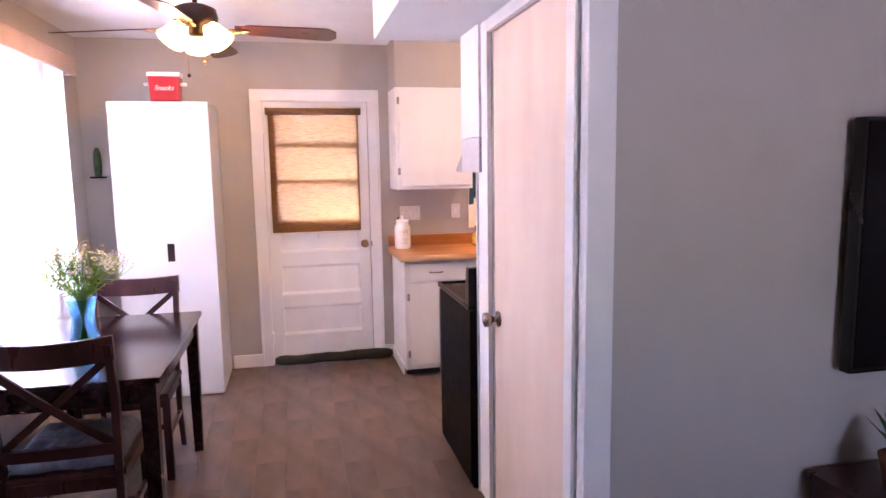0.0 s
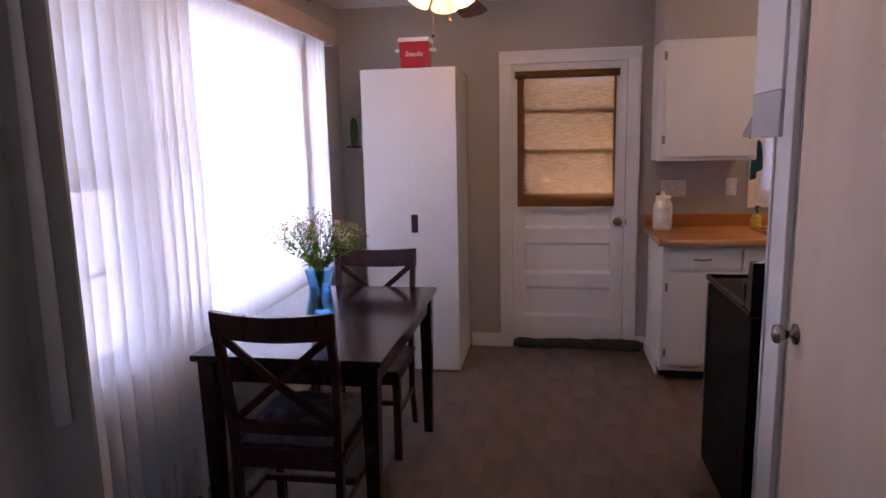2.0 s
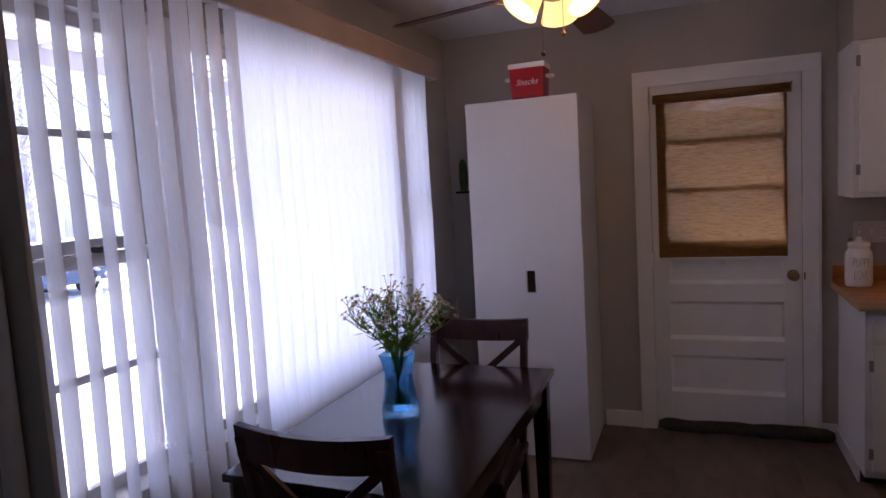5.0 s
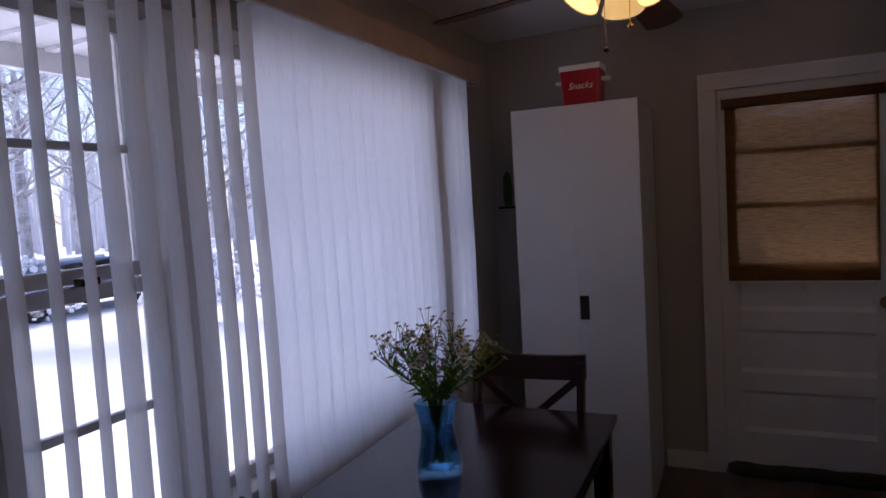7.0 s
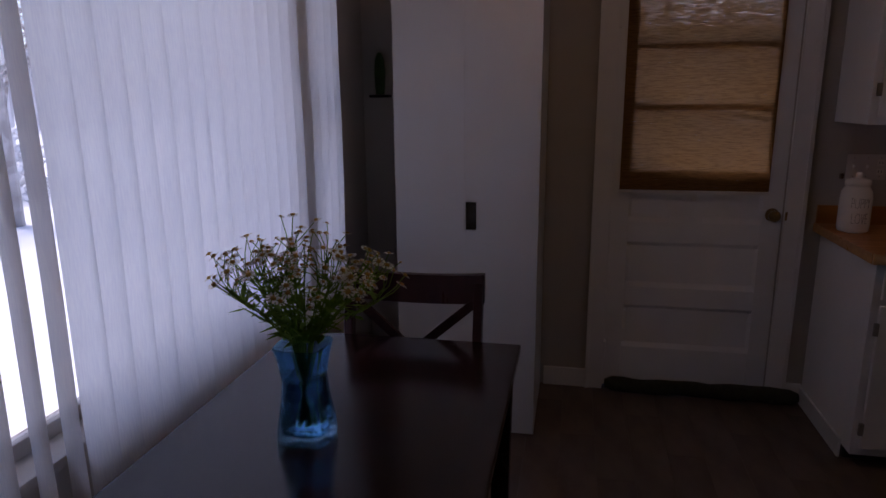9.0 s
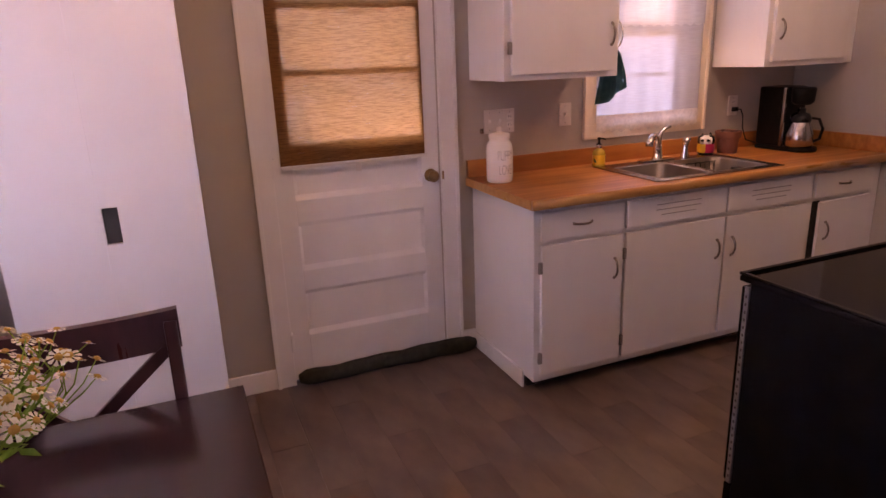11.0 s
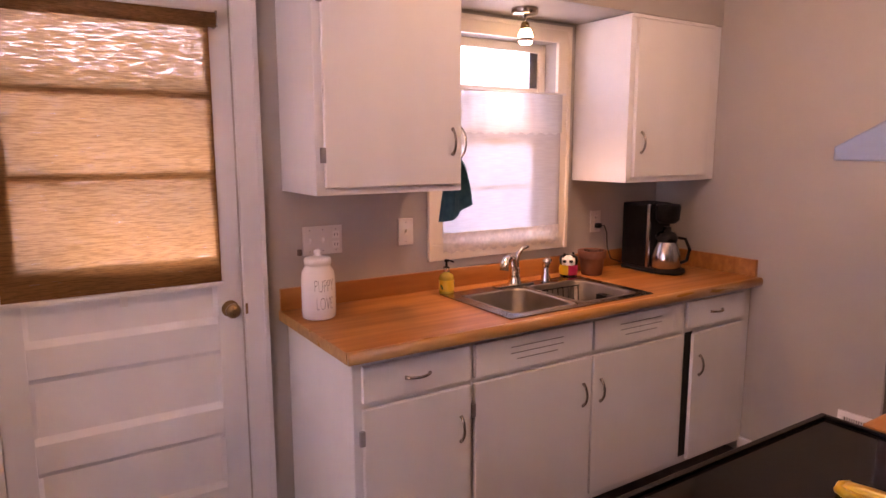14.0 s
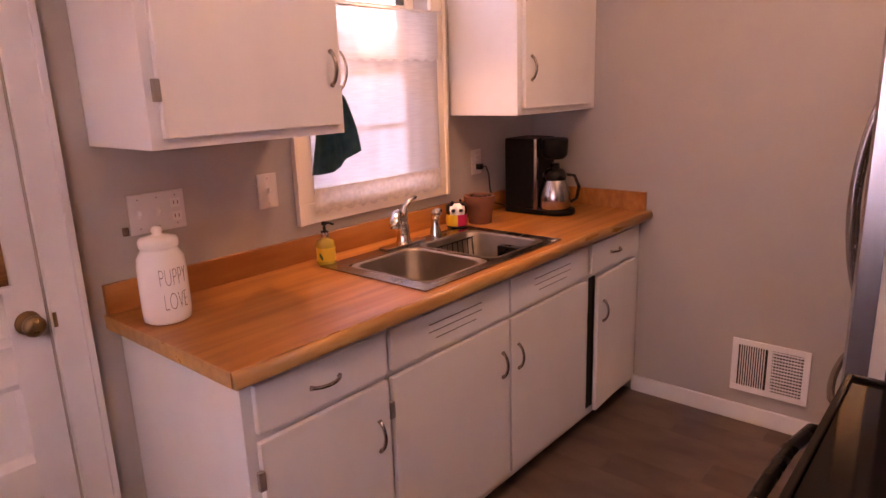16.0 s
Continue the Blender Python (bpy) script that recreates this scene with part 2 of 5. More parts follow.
# bark and twig: snow dusting, paled further with mist painted in
M_BARK = mat("snowy_misty_bark", (0.50, 0.49, 0.50), (0.24, 0.22, 0.21), 5, 0.9)
M_TWIG = mat("snowy_misty_twig", (0.70, 0.70, 0.72), (0.44, 0.42, 0.42), 6, 0.9)
M_PLATE = mat("ivory_plate_plastic", (0.64, 0.60, 0.56), (0.60, 0.56, 0.52), 9, 0.35)
M_SCREEN = mat("grey_screen_frame", (0.10, 0.10, 0.11), (0.08, 0.08, 0.09), 20, 0.5)
# pale grey puts the haze of distance into the woods' colour
M_MIST = mat("snowy_hazy_woods", (0.74, 0.74, 0.77), (0.50, 0.50, 0.53), 0.4, 0.9)
M_CARP = mat("blue_car_paint", (0.10, 0.14, 0.22), rough=0.25)
M_TYRE = mat("tyre_rubber", (0.02, 0.02, 0.02), rough=0.8)
# near-black colour that paints the shade inside recesses and gaps
M_RECSHADE = mat("recess_shade", (0.03, 0.026, 0.024), rough=0.9)
M_SIDING = mat("white_siding", (0.74, 0.74, 0.75), (0.70, 0.70, 0.71), 2, 0.6)
# white siding coloured grey: a lower light level put into the colour
M_CLAP = mat("dimmed_clapboard", (0.36, 0.355, 0.36), (0.33, 0.325, 0.33), 2, 0.6)
M_LAMP = glow("lit_frosted_glass", (1.0, 0.66, 0.22), 0.32)
M_BULB = glow("lit_bulb", (1.0, 0.80, 0.50), 1.2)
M_TV = mat("tv_black", (0.010, 0.009, 0.010), rough=0.25)
M_PLANT = mat("plant_leaf", (0.05, 0.12, 0.03), (0.03, 0.08, 0.02), 20, 0.5)

# ---- mesh helpers ----
ORG = {}


def thing(name, loc, label, category, group="", kind=""):
    """An Empty at a thing's base, to which its parts belong."""
    e = new(name)
    e.empty_display_size = 0.05
    e.location = loc
    ORG[e] = Vector(loc)
    return tagged(e, label, category, group, kind)


def part(name, bm, material, parent=None, label="", smooth=False):
    """Links a bmesh, given in world places, as one mesh object under its thing."""
    org = ORG.get(parent, Vector((0, 0, 0)))
    bmesh.ops.translate(bm, verts=bm.verts, vec=-org)
    bmesh.ops.recalc_face_normals(bm, faces=bm.faces)
    me = bpy.data.meshes.new(name)
    bm.to_mesh(me)
    bm.free()
    me.materials.append(material)
    if smooth:
        for p in me.polygons:
            p.use_smooth = True
    ob = new(name, me)
    if parent:
        ob.parent = parent
    ORG[ob] = org
    if label:
        tagged(ob, label)
    return ob


def solo(name, bm, material, label, category, group="", kind="", smooth=False):
    """One mesh that is a whole thing, with its origin at its base."""
    xs = [v.co for v in bm.verts]
    lo = Vector((min(v.x for v in xs), min(v.y for v in xs), min(v.z for v in xs)))
    hi = Vector((max(v.x for v in xs), max(v.y for v in xs), max(v.z for v in xs)))
    c = Vector(((lo.x + hi.x) / 2, (lo.y + hi.y) / 2, lo.z))
    bmesh.ops.translate(bm, verts=bm.verts, vec=-c)
    ob = part(name, bm, material, None, "", smooth)
    ob.location = c
    ORG[ob] = c
    return tagged(ob, label, category, group, kind)


def box(x0, y0, z0, x1, y1, z1, bev=0.0, seg=2, bm=None):
    own = bmesh.new()
    r = bmesh.ops.create_cube(own, size=1.0)
    for v in own.verts:
        v.co = Vector((x0 + (v.co.x + 0.5) * (x1 - x0), y0 + (v.co.y + 0.5) * (y1 - y0), z0 + (v.co.z + 0.5) * (z1 - z0)))
    if bev:
        bmesh.ops.bevel(own, geom=own.edges[:], offset=bev, segments=seg, profile=0.7, affect='EDGES')
    return join(bm, own)


def join(bm, other):
    if bm is None:
        return other
    me = bpy.data.meshes.new("tmp")
    other.to_mesh(me)
    other.free()
    bm.from_mesh(me)
    bpy.data.meshes.remove(me)
    return bm


def tube(points, radius, seg=8, bm=None, cap=True):
    """A round bar along points; radius one number or one for each point."""
    own = bmesh.new()
    pts = [Vector(p) for p in points]
    rad = radius if isinstance(radius, (list, tuple)) else [radius] * len(pts)
    rings = []
    up = Vector((0, 0, 1))
    prev = None
    for i, p in enumerate(pts):
        d = (pts[min(i + 1, len(pts) - 1)] - pts[max(i - 1, 0)]).normalized()
        if prev is None:
            a = d.cross(up if abs(d.z) < 0.95 else Vector((1, 0, 0))).normalized()
        else:
            a = (prev - d * prev.dot(d)).normalized()
        prev = a
        b = d.cross(a)
        rings.append([own.verts.new(p + rad[i] * (math.cos(2 * math.pi * k / seg) * a + math.sin(2 * math.pi * k / seg) * b)) for k in range(seg)])
    for r0, r1 in zip(rings, rings[1:]):
        for k in range(seg):
            own.faces.new((r0[k], r0[(k + 1) % seg], r1[(k + 1) % seg], r1[k]))
    if cap:
        own.faces.new(rings[0])
        own.faces.new(rings[-1])
    return join(bm, own)


def lathe(x, y, profile, seg=24, bm=None):
    """Turns (radius, z) pairs about the upright through (x, y)."""
    own = bmesh.new()
    rings = []
    for r, z in profile:
        if r < 1e-5:
            rings.append([own.verts.new((x, y, z))])
        else:
            rings.append([own.verts.new((x + r * math.cos(2 * math.pi * k / seg), y + r * math.sin(2 * math.pi * k / seg), z)) for k in range(seg)])
    for a, b in zip(rings, rings[1:]):
        for k in range(seg):
            if len(a) == 1 and len(b) > 1:
                own.faces.new((a[0], b[k], b[(k + 1) % seg]))
            elif len(b) == 1 and len(a) > 1:
                own.faces.new((a[k], a[(k + 1) % seg], b[0]))
            elif len(a) > 1:
                own.faces.new((a[k], a[(k + 1) % seg], b[(k + 1) % seg], b[k]))
    return join(bm, own)


def bar(p, q, w, d, bev=0.0, bm=None, side=None):
    """A straight bar of rectangular section from p to q: w across, d deep."""
    p, q = Vector(p), Vector(q)
    ax = (q - p).normalized()
    s = Vector(side) if side else ax.cross(Vector((0, 1, 0))).normalized()
    s = (s - ax * s.dot(ax)).normalized()
    t = ax.cross(s)
    own = bmesh.new()
    r = [[own.verts.new(c + s * (i * w / 2) + t * (j * d / 2)) for i, j in ((-1, -1), (1, -1), (1, 1), (-1, 1))] for c in (p, q)]
    for k in range(4):
        own.faces.new((r[0][k], r[0][(k + 1) % 4], r[1][(k + 1) % 4], r[1][k]))
    own.faces.new(r[0])
    own.faces.new(r[1])
    if bev:
        bmesh.ops.bevel(own, geom=own.edges[:], offset=bev, segments=2, profile=0.7, affect='EDGES')
    return join(bm, own)


def prism(outline, axis, a, b, bev=0.0, bm=None):
    """Extrudes an outline along an axis from a to b; outline pairs are the other two axes in xyz order."""
    own = bmesh.new()
    def at(p, v):
        return {"x": (v, p[0], p[1]), "y": (p[0], v, p[1]), "z": (p[0], p[1], v)}[axis]
    r0 = [own.verts.new(at(p, a)) for p in outline]
    r1 = [own.verts.new(at(p, b)) for p in outline]
    n = len(outline)
    for k in range(n):
        own.faces.new((r0[k], r0[(k + 1) % n], r1[(k + 1) % n], r1[k]))
    own.faces.new(r0)
    own.faces.new(r1)
    if bev:
        bmesh.ops.bevel(own, geom=own.edges[:], offset=bev, segments=2, profile=0.7, affect='EDGES')
    return join(bm, own)


def text_part(name, words, size, place, rot, material, parent, shear=0.0, depth=0.0008, thin=0.0):
    """Raised letters as a mesh."""
    cu = bpy.data.curves.new(name, 'FONT')
    cu.body, cu.size, cu.extrude, cu.shear, cu.offset = words, size, depth, shear, thin
    cu.align_x, cu.align_y = 'CENTER', 'CENTER'
    tmp = bpy.data.objects.new("tmp", cu)
    scene.collection.objects.link(tmp)
    me = bpy.data.meshes.new_from_object(tmp.evaluated_get(bpy.context.evaluated_depsgraph_get()))
    bpy.data.objects.remove(tmp)
    me.transform(pose(*place, *rot))
    me.transform(Matrix.Translation(-ORG.get(parent, Vector((0, 0, 0)))))
    me.materials.clear()
    me.materials.append(material)
    ob = new(name, me)
    ob.parent = parent
    return ob


# ---- structure ----
XW, XR, ZC = -1.18, 3.21, 2.50
YL = -3.44          # living-room face of the dividing wall
YB = -7.2           # wall behind the living room


def wall(name, boxes, label="smooth greige painted wall", m=M_WALL):
    bm = None
    for b in boxes:
        bm = box(*b, bm=bm)
    return tagged(part(name, bm, m), label, "wall", kind="structure")


# openings: door 0.085..0.88 to 2.075; kitchen window 1.775..2.44, 1.115..2.045; big window -2.98..-0.50, 0.75..2.14
wall("wall_north", [(-1.4, 0, 0, 0.085, 0.14, ZC), (0.085, 0, 2.075, 0.88, 0.14, ZC), (0.88, 0, 0, 1.775, 0.14, ZC),
                    (1.775, 0, 0, 2.44, 0.14, 1.115), (1.775, 0, 2.045, 2.44, 0.14, ZC), (2.44, 0, 0, XR + .12, 0.14, ZC)])
wall("wall_west", [(-1.34, -0.50, 0, XW, 0, ZC), (-1.34, -2.98, 0, XW, -0.50, 0.75), (-1.34, -2.98, 2.14, XW, -0.50, ZC), (-1.34, YB, 0, XW, -2.98, ZC)])
wall("wall_east", [(XR, -2.42, 0, XR + .12, 0, ZC)])
wall("wall_stove", [(1.25, -2.52, 0, XR + .12, -2.42, ZC)])
wall("wall_closet", [(1.13, -2.505, 0, 1.25, -2.40, ZC), (1.13, -3.33, 2.12, 1.25, -2.505, ZC), (1.13, -3.44, 0, 1.25, -3.33, ZC)])
wall("wall_living", [(1.25, -3.44, 0, 4.6, -3.34, ZC)])
wall("wall_living_east", [(4.6, YB, 0, 4.72, -3.34, ZC)])
wall("wall_south", [(-1.34, YB - .12, 0, 1.35, YB, ZC), (1.35, YB - .12, 0, 2.25, YB, 1.15), (1.35, YB - .12, 1.85, 2.25, YB, ZC), (2.25, YB - .12, 0, 4.72, YB, ZC)])
tagged(part("ceiling", box(-1.34, YB - .12, ZC, 4.72, 0.14, ZC + .1), M_CEIL), "white painted ceiling", "ceiling", kind="structure")
tagged(part("floor", box(-1.34, YB - .12, -.1, 4.72, 0.14, -0.004), M_SUB), "grey-brown wood-look vinyl plank floor", "floor", kind="structure")
floor_ob = bpy.data.objects["floor"]
tagged(part("bulkhead", box(0.70, -3.44, 2.165, 1.13, -1.98, ZC - .002, 0.004), M_CEIL), "white boxed-in ceiling bulkhead above closet door", "bulkhead", kind="structure")
tagged(part("bulkhead_stove", box(1.13, -2.42, 2.165, XR, -1.98, ZC - .002), M_CEIL), "white boxed-in bulkhead above stove cabinets", "bulkhead", kind="structure")
tagged(part("soffit", box(1.052, -0.36, 2.14, XR, 0, ZC - .001), M_WALL), "greige soffit above kitchen wall cabinets", "soffit", kind="structure")


def skirting(name, x0, y0, x1, y1, h=0.10):
    b = box(x0, y0, 0, x1, y1, h, 0.004)
    return tagged(part(name, b, M_TRIM), "white painted baseboard", "baseboard", kind="structure")


skirting("baseboard", -0.22, -0.016, -0.002, 0)
skirting("baseboard", XR - .016, -1.52, XR, -0.60, 0.078)
skirting("baseboard", 0.967, -0.016, 1.048, 0)
skirting("baseboard", 1.22, YL - .014, 4.6, YL)


def casing(name, parent_label, x0, x1, z0, z1, w, y, m, d=0.02, bottom=False):
    """Casing round an opening in the north wall, boards butted, with a raised outer bead."""
    t = thing(name, ((x0 + x1) / 2, y, z0), parent_label, "door frame" if not bottom else "window frame", kind="structure")
    for a, b in ((x0, x0 + w), (x1 - w, x1)):
        part("casing_board", box(a, y - d, z0 + (w if bottom else 0), b, y, z1 - w, 0.004), m, t)
    part("casing_board", box(x0, y - d, z1 - w, x1, y, z1, 0.004), m, t)
    if bottom:
        part("casing_board", box(x0, y - d, z0, x1, y, z0 + w, 0.004), m, t)
    part("bead", box(x0 - .004, y - d - .008, z1 - .018, x1 + .004, y - d + .002, z1 + .002, 0.003), m, t)
    for a in (x0 - .004, x1 - .014):
        part("bead", box(a, y - d - .008, z0, a + .018, y - d + .002, z1 - .019, 0.003), m, t)
    return t


# back door with its glazing and panels
casing("door_1_frame", "white painted back door casing", 0.0, 0.967, 0.0, 2.15, 0.085, 0.0, M_TRIM)
door = thing("door_1", (0.48, 0.03, 0.012), "white painted half-glazed back door with three panels", "door", kind="structure")
DX0, DX1, DY0, DY1 = 0.0855, 0.8795, 0.012, 0.052
for a, b in ((DX0, 0.175), (0.790, DX1)):
    part("stile", box(a, DY0, 0.012, b, DY1, 2.07, 0.003), M_TRIM, door)
for z0, z1 in ((0.012, 0.235), (0.460, 0.560), (0.790, 0.895), (1.100, 1.150), (1.965, 2.07)):
    part("rail", box(0.175, DY0, z0, 0.790, DY1, z1, 0.002), M_TRIM, door)
for z0, z1 in ((0.235, 0.460), (0.560, 0.790), (0.895, 1.100)):
    part("panel", box(0.175, DY0 + .014, z0, 0.790, DY1 - .01, z1), M_TRIM, door)
    part("panel_moulding", prism([(DY0 + .0145, z0), (DY0 + .0005, z0), (DY0 + .0145, z0 + .024)], "x", 0.175, 0.790), M_TRIM, door)
    part("panel_moulding", prism([(DY0 + .0145, z1), (DY0 + .006, z1), (DY0 + .0145, z1 - .020)], "x", 0.175, 0.790), M_TRIM, door)
    for xa, xb in ((0.175, 0.189), (0.790, 0.776)):
        part("panel_moulding", prism([(xa, DY0 + .0145), (xa, DY0 + .003), (xb, DY0 + .0145)], "z", z0 + .024, z1 - .020), M_TRIM, door)
for z in (1.45, 1.73):
    part("muntin", box(0.175, DY0 + .0005, z - .014, 0.790, DY1 - .004, z + .014, 0.003), M_TRIM, door)
g = part("pane", box(0.175, 0.030, 1.15, 0.790, 0.034, 1.965), M_GLASS, door, "clear glass pane")
g.visible_shadow = False
kn = part("knob", lathe(0, 0, [(0.0, 0.062), (0.018, 0.060), (0.028, 0.048), (0.028, 0.040), (0.014, 0.026), (0.012, 0.008), (0.030, 0.006), (0.032, 0.0)]), M_BRASS, None, "aged brass door knob", True)
kn.parent = door
kn.matrix_basis = Matrix.Translation((0.835 - 0.48, DY0 - 0.03 - .001, 0.945 - 0.012)) @ pose(0, 0, 0, 90, 0, 0)
part("strike_plate", box(0.8835, -0.0222, 0.925, 0.893, -0.0205, 0.965), M_BRASS, door)
for z in (0.22, 1.05, 1.86):
    part("hinge", box(0.080, -.028, z - .045, 0.094, DY0 + .002, z + .045, 0.003), M_TRIM, door)

# woven roller shade on the door
shade = thing("roller_shade", (0.462, -.02, 1.05), "woven brown bamboo roller shade pulled down over door glass", "window shade")
own = bmesh.new()
vs = []
for i in range(25):
    z = 1.055 + (1.990 - 1.055) * i / 24
    vs.append([own.verts.new((0.123 + (0.808 - 0.123) * k / 10, 0.0055 - .0012 * math.sin(i * .4) - .001 * math.sin(k * 1.1), z)) for k in range(11)])
for a, b in zip(vs, vs[1:]):
    for k in range(10):
        own.faces.new((a[k], a[k + 1], b[k + 1], b[k]))
part("fabric", own, M_SHADE, shade, "woven brown fabric", True)
part("roll", tube([(0.110, -0.030, 1.985), (0.822, -0.030, 1.985)], 0.026, 12), M_SHADER, shade, "rolled dark brown fabric", True)
part("top_bar", tube([(0.112, -0.036, 2.0135), (0.820, -0.036, 2.0135)], .0035, 8), M_ROD, shade, "pale bar on top of the roll")
part("bottom_rail", box(0.121, -0.021, 1.043, 0.810, -0.008, 1.057, 0.003), M_ROD, shade, "pale bottom rail")
part("pull_tab", box(0.460, -.0175, 1.006, 0.484, -.0135, 1.0428, .002), M_ROD, shade, "small pale pull tab")
for x in (0.105, 0.822):
    part("bracket", box(x, -0.05, 1.96, x + .006, 0.010, 2.015, 0.002), M_NICKEL, shade)

# draught stopper along the door sill
stop = []
for i in range(26):
    u = i / 25
    stop.append((0.095 + 0.935 * u, -0.040 - .004 * math.sin(u * 9), 0.0415 + .003 * math.sin(u * 17 + 1)))
bm = tube(stop, [0.020] + [0.0385 + (.004 if i > 13 else 0) + .002 * math.sin(i * 1.3) for i in range(24)] + [0.022], 14)
for v in bm.verts:
    v.co.y = -0.040 + (v.co.y + 0.040) * .8
    v.co.z = max(0.001, v.co.z)
solo("draft_stopper", bm, M_OLIVE, "dark olive fabric draft stopper along back door", "draft stopper", smooth=True)

# ---- big front window ----
win = thing("window_1", (-1.26, -1.775, 0.75), "wide white front window with three sash units", "window", kind="structure")
WX0, WX1 = -1.31, -1.22
part("window_sill", box(-1.33, -3.03, 0.725, -1.155, -0.45, 0.752, 0.006), M_TRIM, win)
part("head_board", box(WX0, -2.98, 2.095, WX1, -0.50, 2.138), M_TRIM, win)
for y in (-2.98, -2.50, -0.985, -0.535):
    w = 0.035 if y in (-2.98, -0.535) else 0.10
    part("mullion", box(WX0 - .01, y, 0.753, (-1.165 if y < -2 else -1.130) if w > .05 else WX1 + .01, y + w, 2.094, 0.004), M_TRIM, win)
for y0, y1, sash in ((-2.943, -2.502, True), (-2.398, -0.987, False), (-0.883, -0.537, True)):
    zs = ((0.754, 1.43), (1.432, 2.093)) if sash else ((0.754, 2.093),)
    for n, (z0, z1) in enumerate(zs):
        xa = WX1 - .045 + (0 if n == 0 else -.032)
        r = 0.038
        part("window_frame", box(xa, y0, z0, xa + .03, y1, z0 + r, 0.003), M_TRIM, win)
        part("window_frame", box(xa, y0, z1 - r, xa + .03, y1, z1, 0.003), M_TRIM, win)
        part("window_frame", box(xa, y0, z0 + r, xa + .03, y0 + r, z1 - r, 0.003), M_TRIM, win)
        part("window_frame", box(xa, y1 - r, z0 + r, xa + .03, y1, z1 - r, 0.003), M_TRIM, win)
        if sash:
            zm = (z0 + z1) / 2
            part("muntin", box(xa + .006, y0 + r, zm - .011, xa + .026, y1 - r, zm + .011, 0.003), M_TRIM, win)
        p = part("pane", box(xa + .013, y0 + r, z0 + r, xa + .016, y1 - r, z1 - r), M_GLASS, win, "clear glass pane")
        p.visible_shadow = False
    if sash:
        part("sash_lock", box(WX1 - .025, (y0 + y1) / 2 - .025, 1.431, WX1 + .005, (y0 + y1) / 2 + .025, 1.449, 0.004), M_BRONZE, win)

# vertical blind: one carrier rail with valance, slats partly turned open at one end
blind = thing("vertical_blind", (-1.1, -1.8, 0.05), "white fabric vertical blinds, mostly closed, under beige valance", "window blind")
part("valance", box(-1.045, -3.16, 2.165, -1.030, -0.53, 2.265, 0.003), M_VAL, blind, "beige valance board")
part("valance_return", box(-1.178, -0.545, 2.165, -1.046, -0.53, 2.265, 0.003), M_VAL, blind)
part("head_rail", box(-1.125, -3.12, 2.185, -1.085, -0.56, 2.225, 0.004), M_ROD, blind)
part("valance_top", box(-1.178, -3.16, 2.266, -1.030, -0.53, 2.274, 0.002), M_VAL, blind)


def slat_mesh(name, w=0.089, z0=0.06, z1=2.19):
    bm = bmesh.new()
    rows = []
    for i in range(9):
        z = z0 + (z1 - z0) * i / 8
        rows.append([bm.verts.new((0.006 * (1 - (2 * k / 6 - 1) ** 2) + .0025 * math.sin(i * 1.7), w * (k / 6 - 0.5), z - 1.1)) for k in range(7)])
    for a, b in zip(rows, rows[1:]):
        for k in range(6):
            bm.faces.new((a[k], a[k + 1], b[k + 1], b[k]))
    me = bpy.data.meshes.new(name)
    bm.to_mesh(me)
    bm.free()
    for p in me.polygons:
        p.use_smooth = True
    me.materials.append(M_SLAT)
    return me


slat_data = slat_mesh("slat")
rs = random.Random(5)
ys = [-2.972 + 0.0815 * i for i in range(30)]
open_turns = (78, 71, 70, 82, 82, 71, 77, 70, 66, 65)
for i, y in enumerate(ys):
    turn = open_turns[i] + rs.uniform(-1, 1) if i < len(open_turns) else -8 + rs.uniform(-2, 2)
    s = new("slat", slat_data)
    s.parent = blind
    s.matrix_basis = Matrix.Translation((-1.105 + 1.1, y + 1.8, 1.1 - 0.05)) @ pose(0, 0, 0, rs.uniform(-.25, .25), rs.uniform(-.2, .2), turn)
part("tilt_wand", tube([(-1.070, -3.142, 2.15), (-1.068, -3.146, 1.4), (-1.066, -3.152, 0.74)], [0.012, 0.021, 0.025], 12), M_ROD, blind, "pale plastic tilt wand", True)
side_board = part("trim", box(XW + .0005, -3.113, 0.0, -1.000, -3.099, 2.160, 0.003), M_WALL)
tagged(side_board, "greige painted side board beside the blinds", "window trim", kind="structure")
apron = part("trim", box(XW + .0005, -2.985, 0.605, XW + .018, -0.49, 0.724, 0.004), M_TRIM)
tagged(apron, "white painted apron board under window sill", "window trim", kind="structure")

# ---- outside ----
tagged(part("ground", box(-900, -900, -0.75, 900, 900, -0.70), M_SNOW), "snow-covered front yard", "ground", kind="structure")
eave = thing("eave", (-1.7, -1.8, 2.12), "white ventilated eave overhang outside", "eave", kind="structure")
part("eave_board", box(-2.05, -9, 2.20, -1.35, 3, 2.23), M_SIDING, eave)
for i in range(22):
    part("eave_rib", box(-2.03, -4.6 + i * .2, 2.185, -1.36, -4.59 + i * .2 + .03, 2.199), M_SIDING, eave)
part("fascia", box(-2.08, -9, 2.12, -2.052, 3, 2.30), M_SIDING, eave)


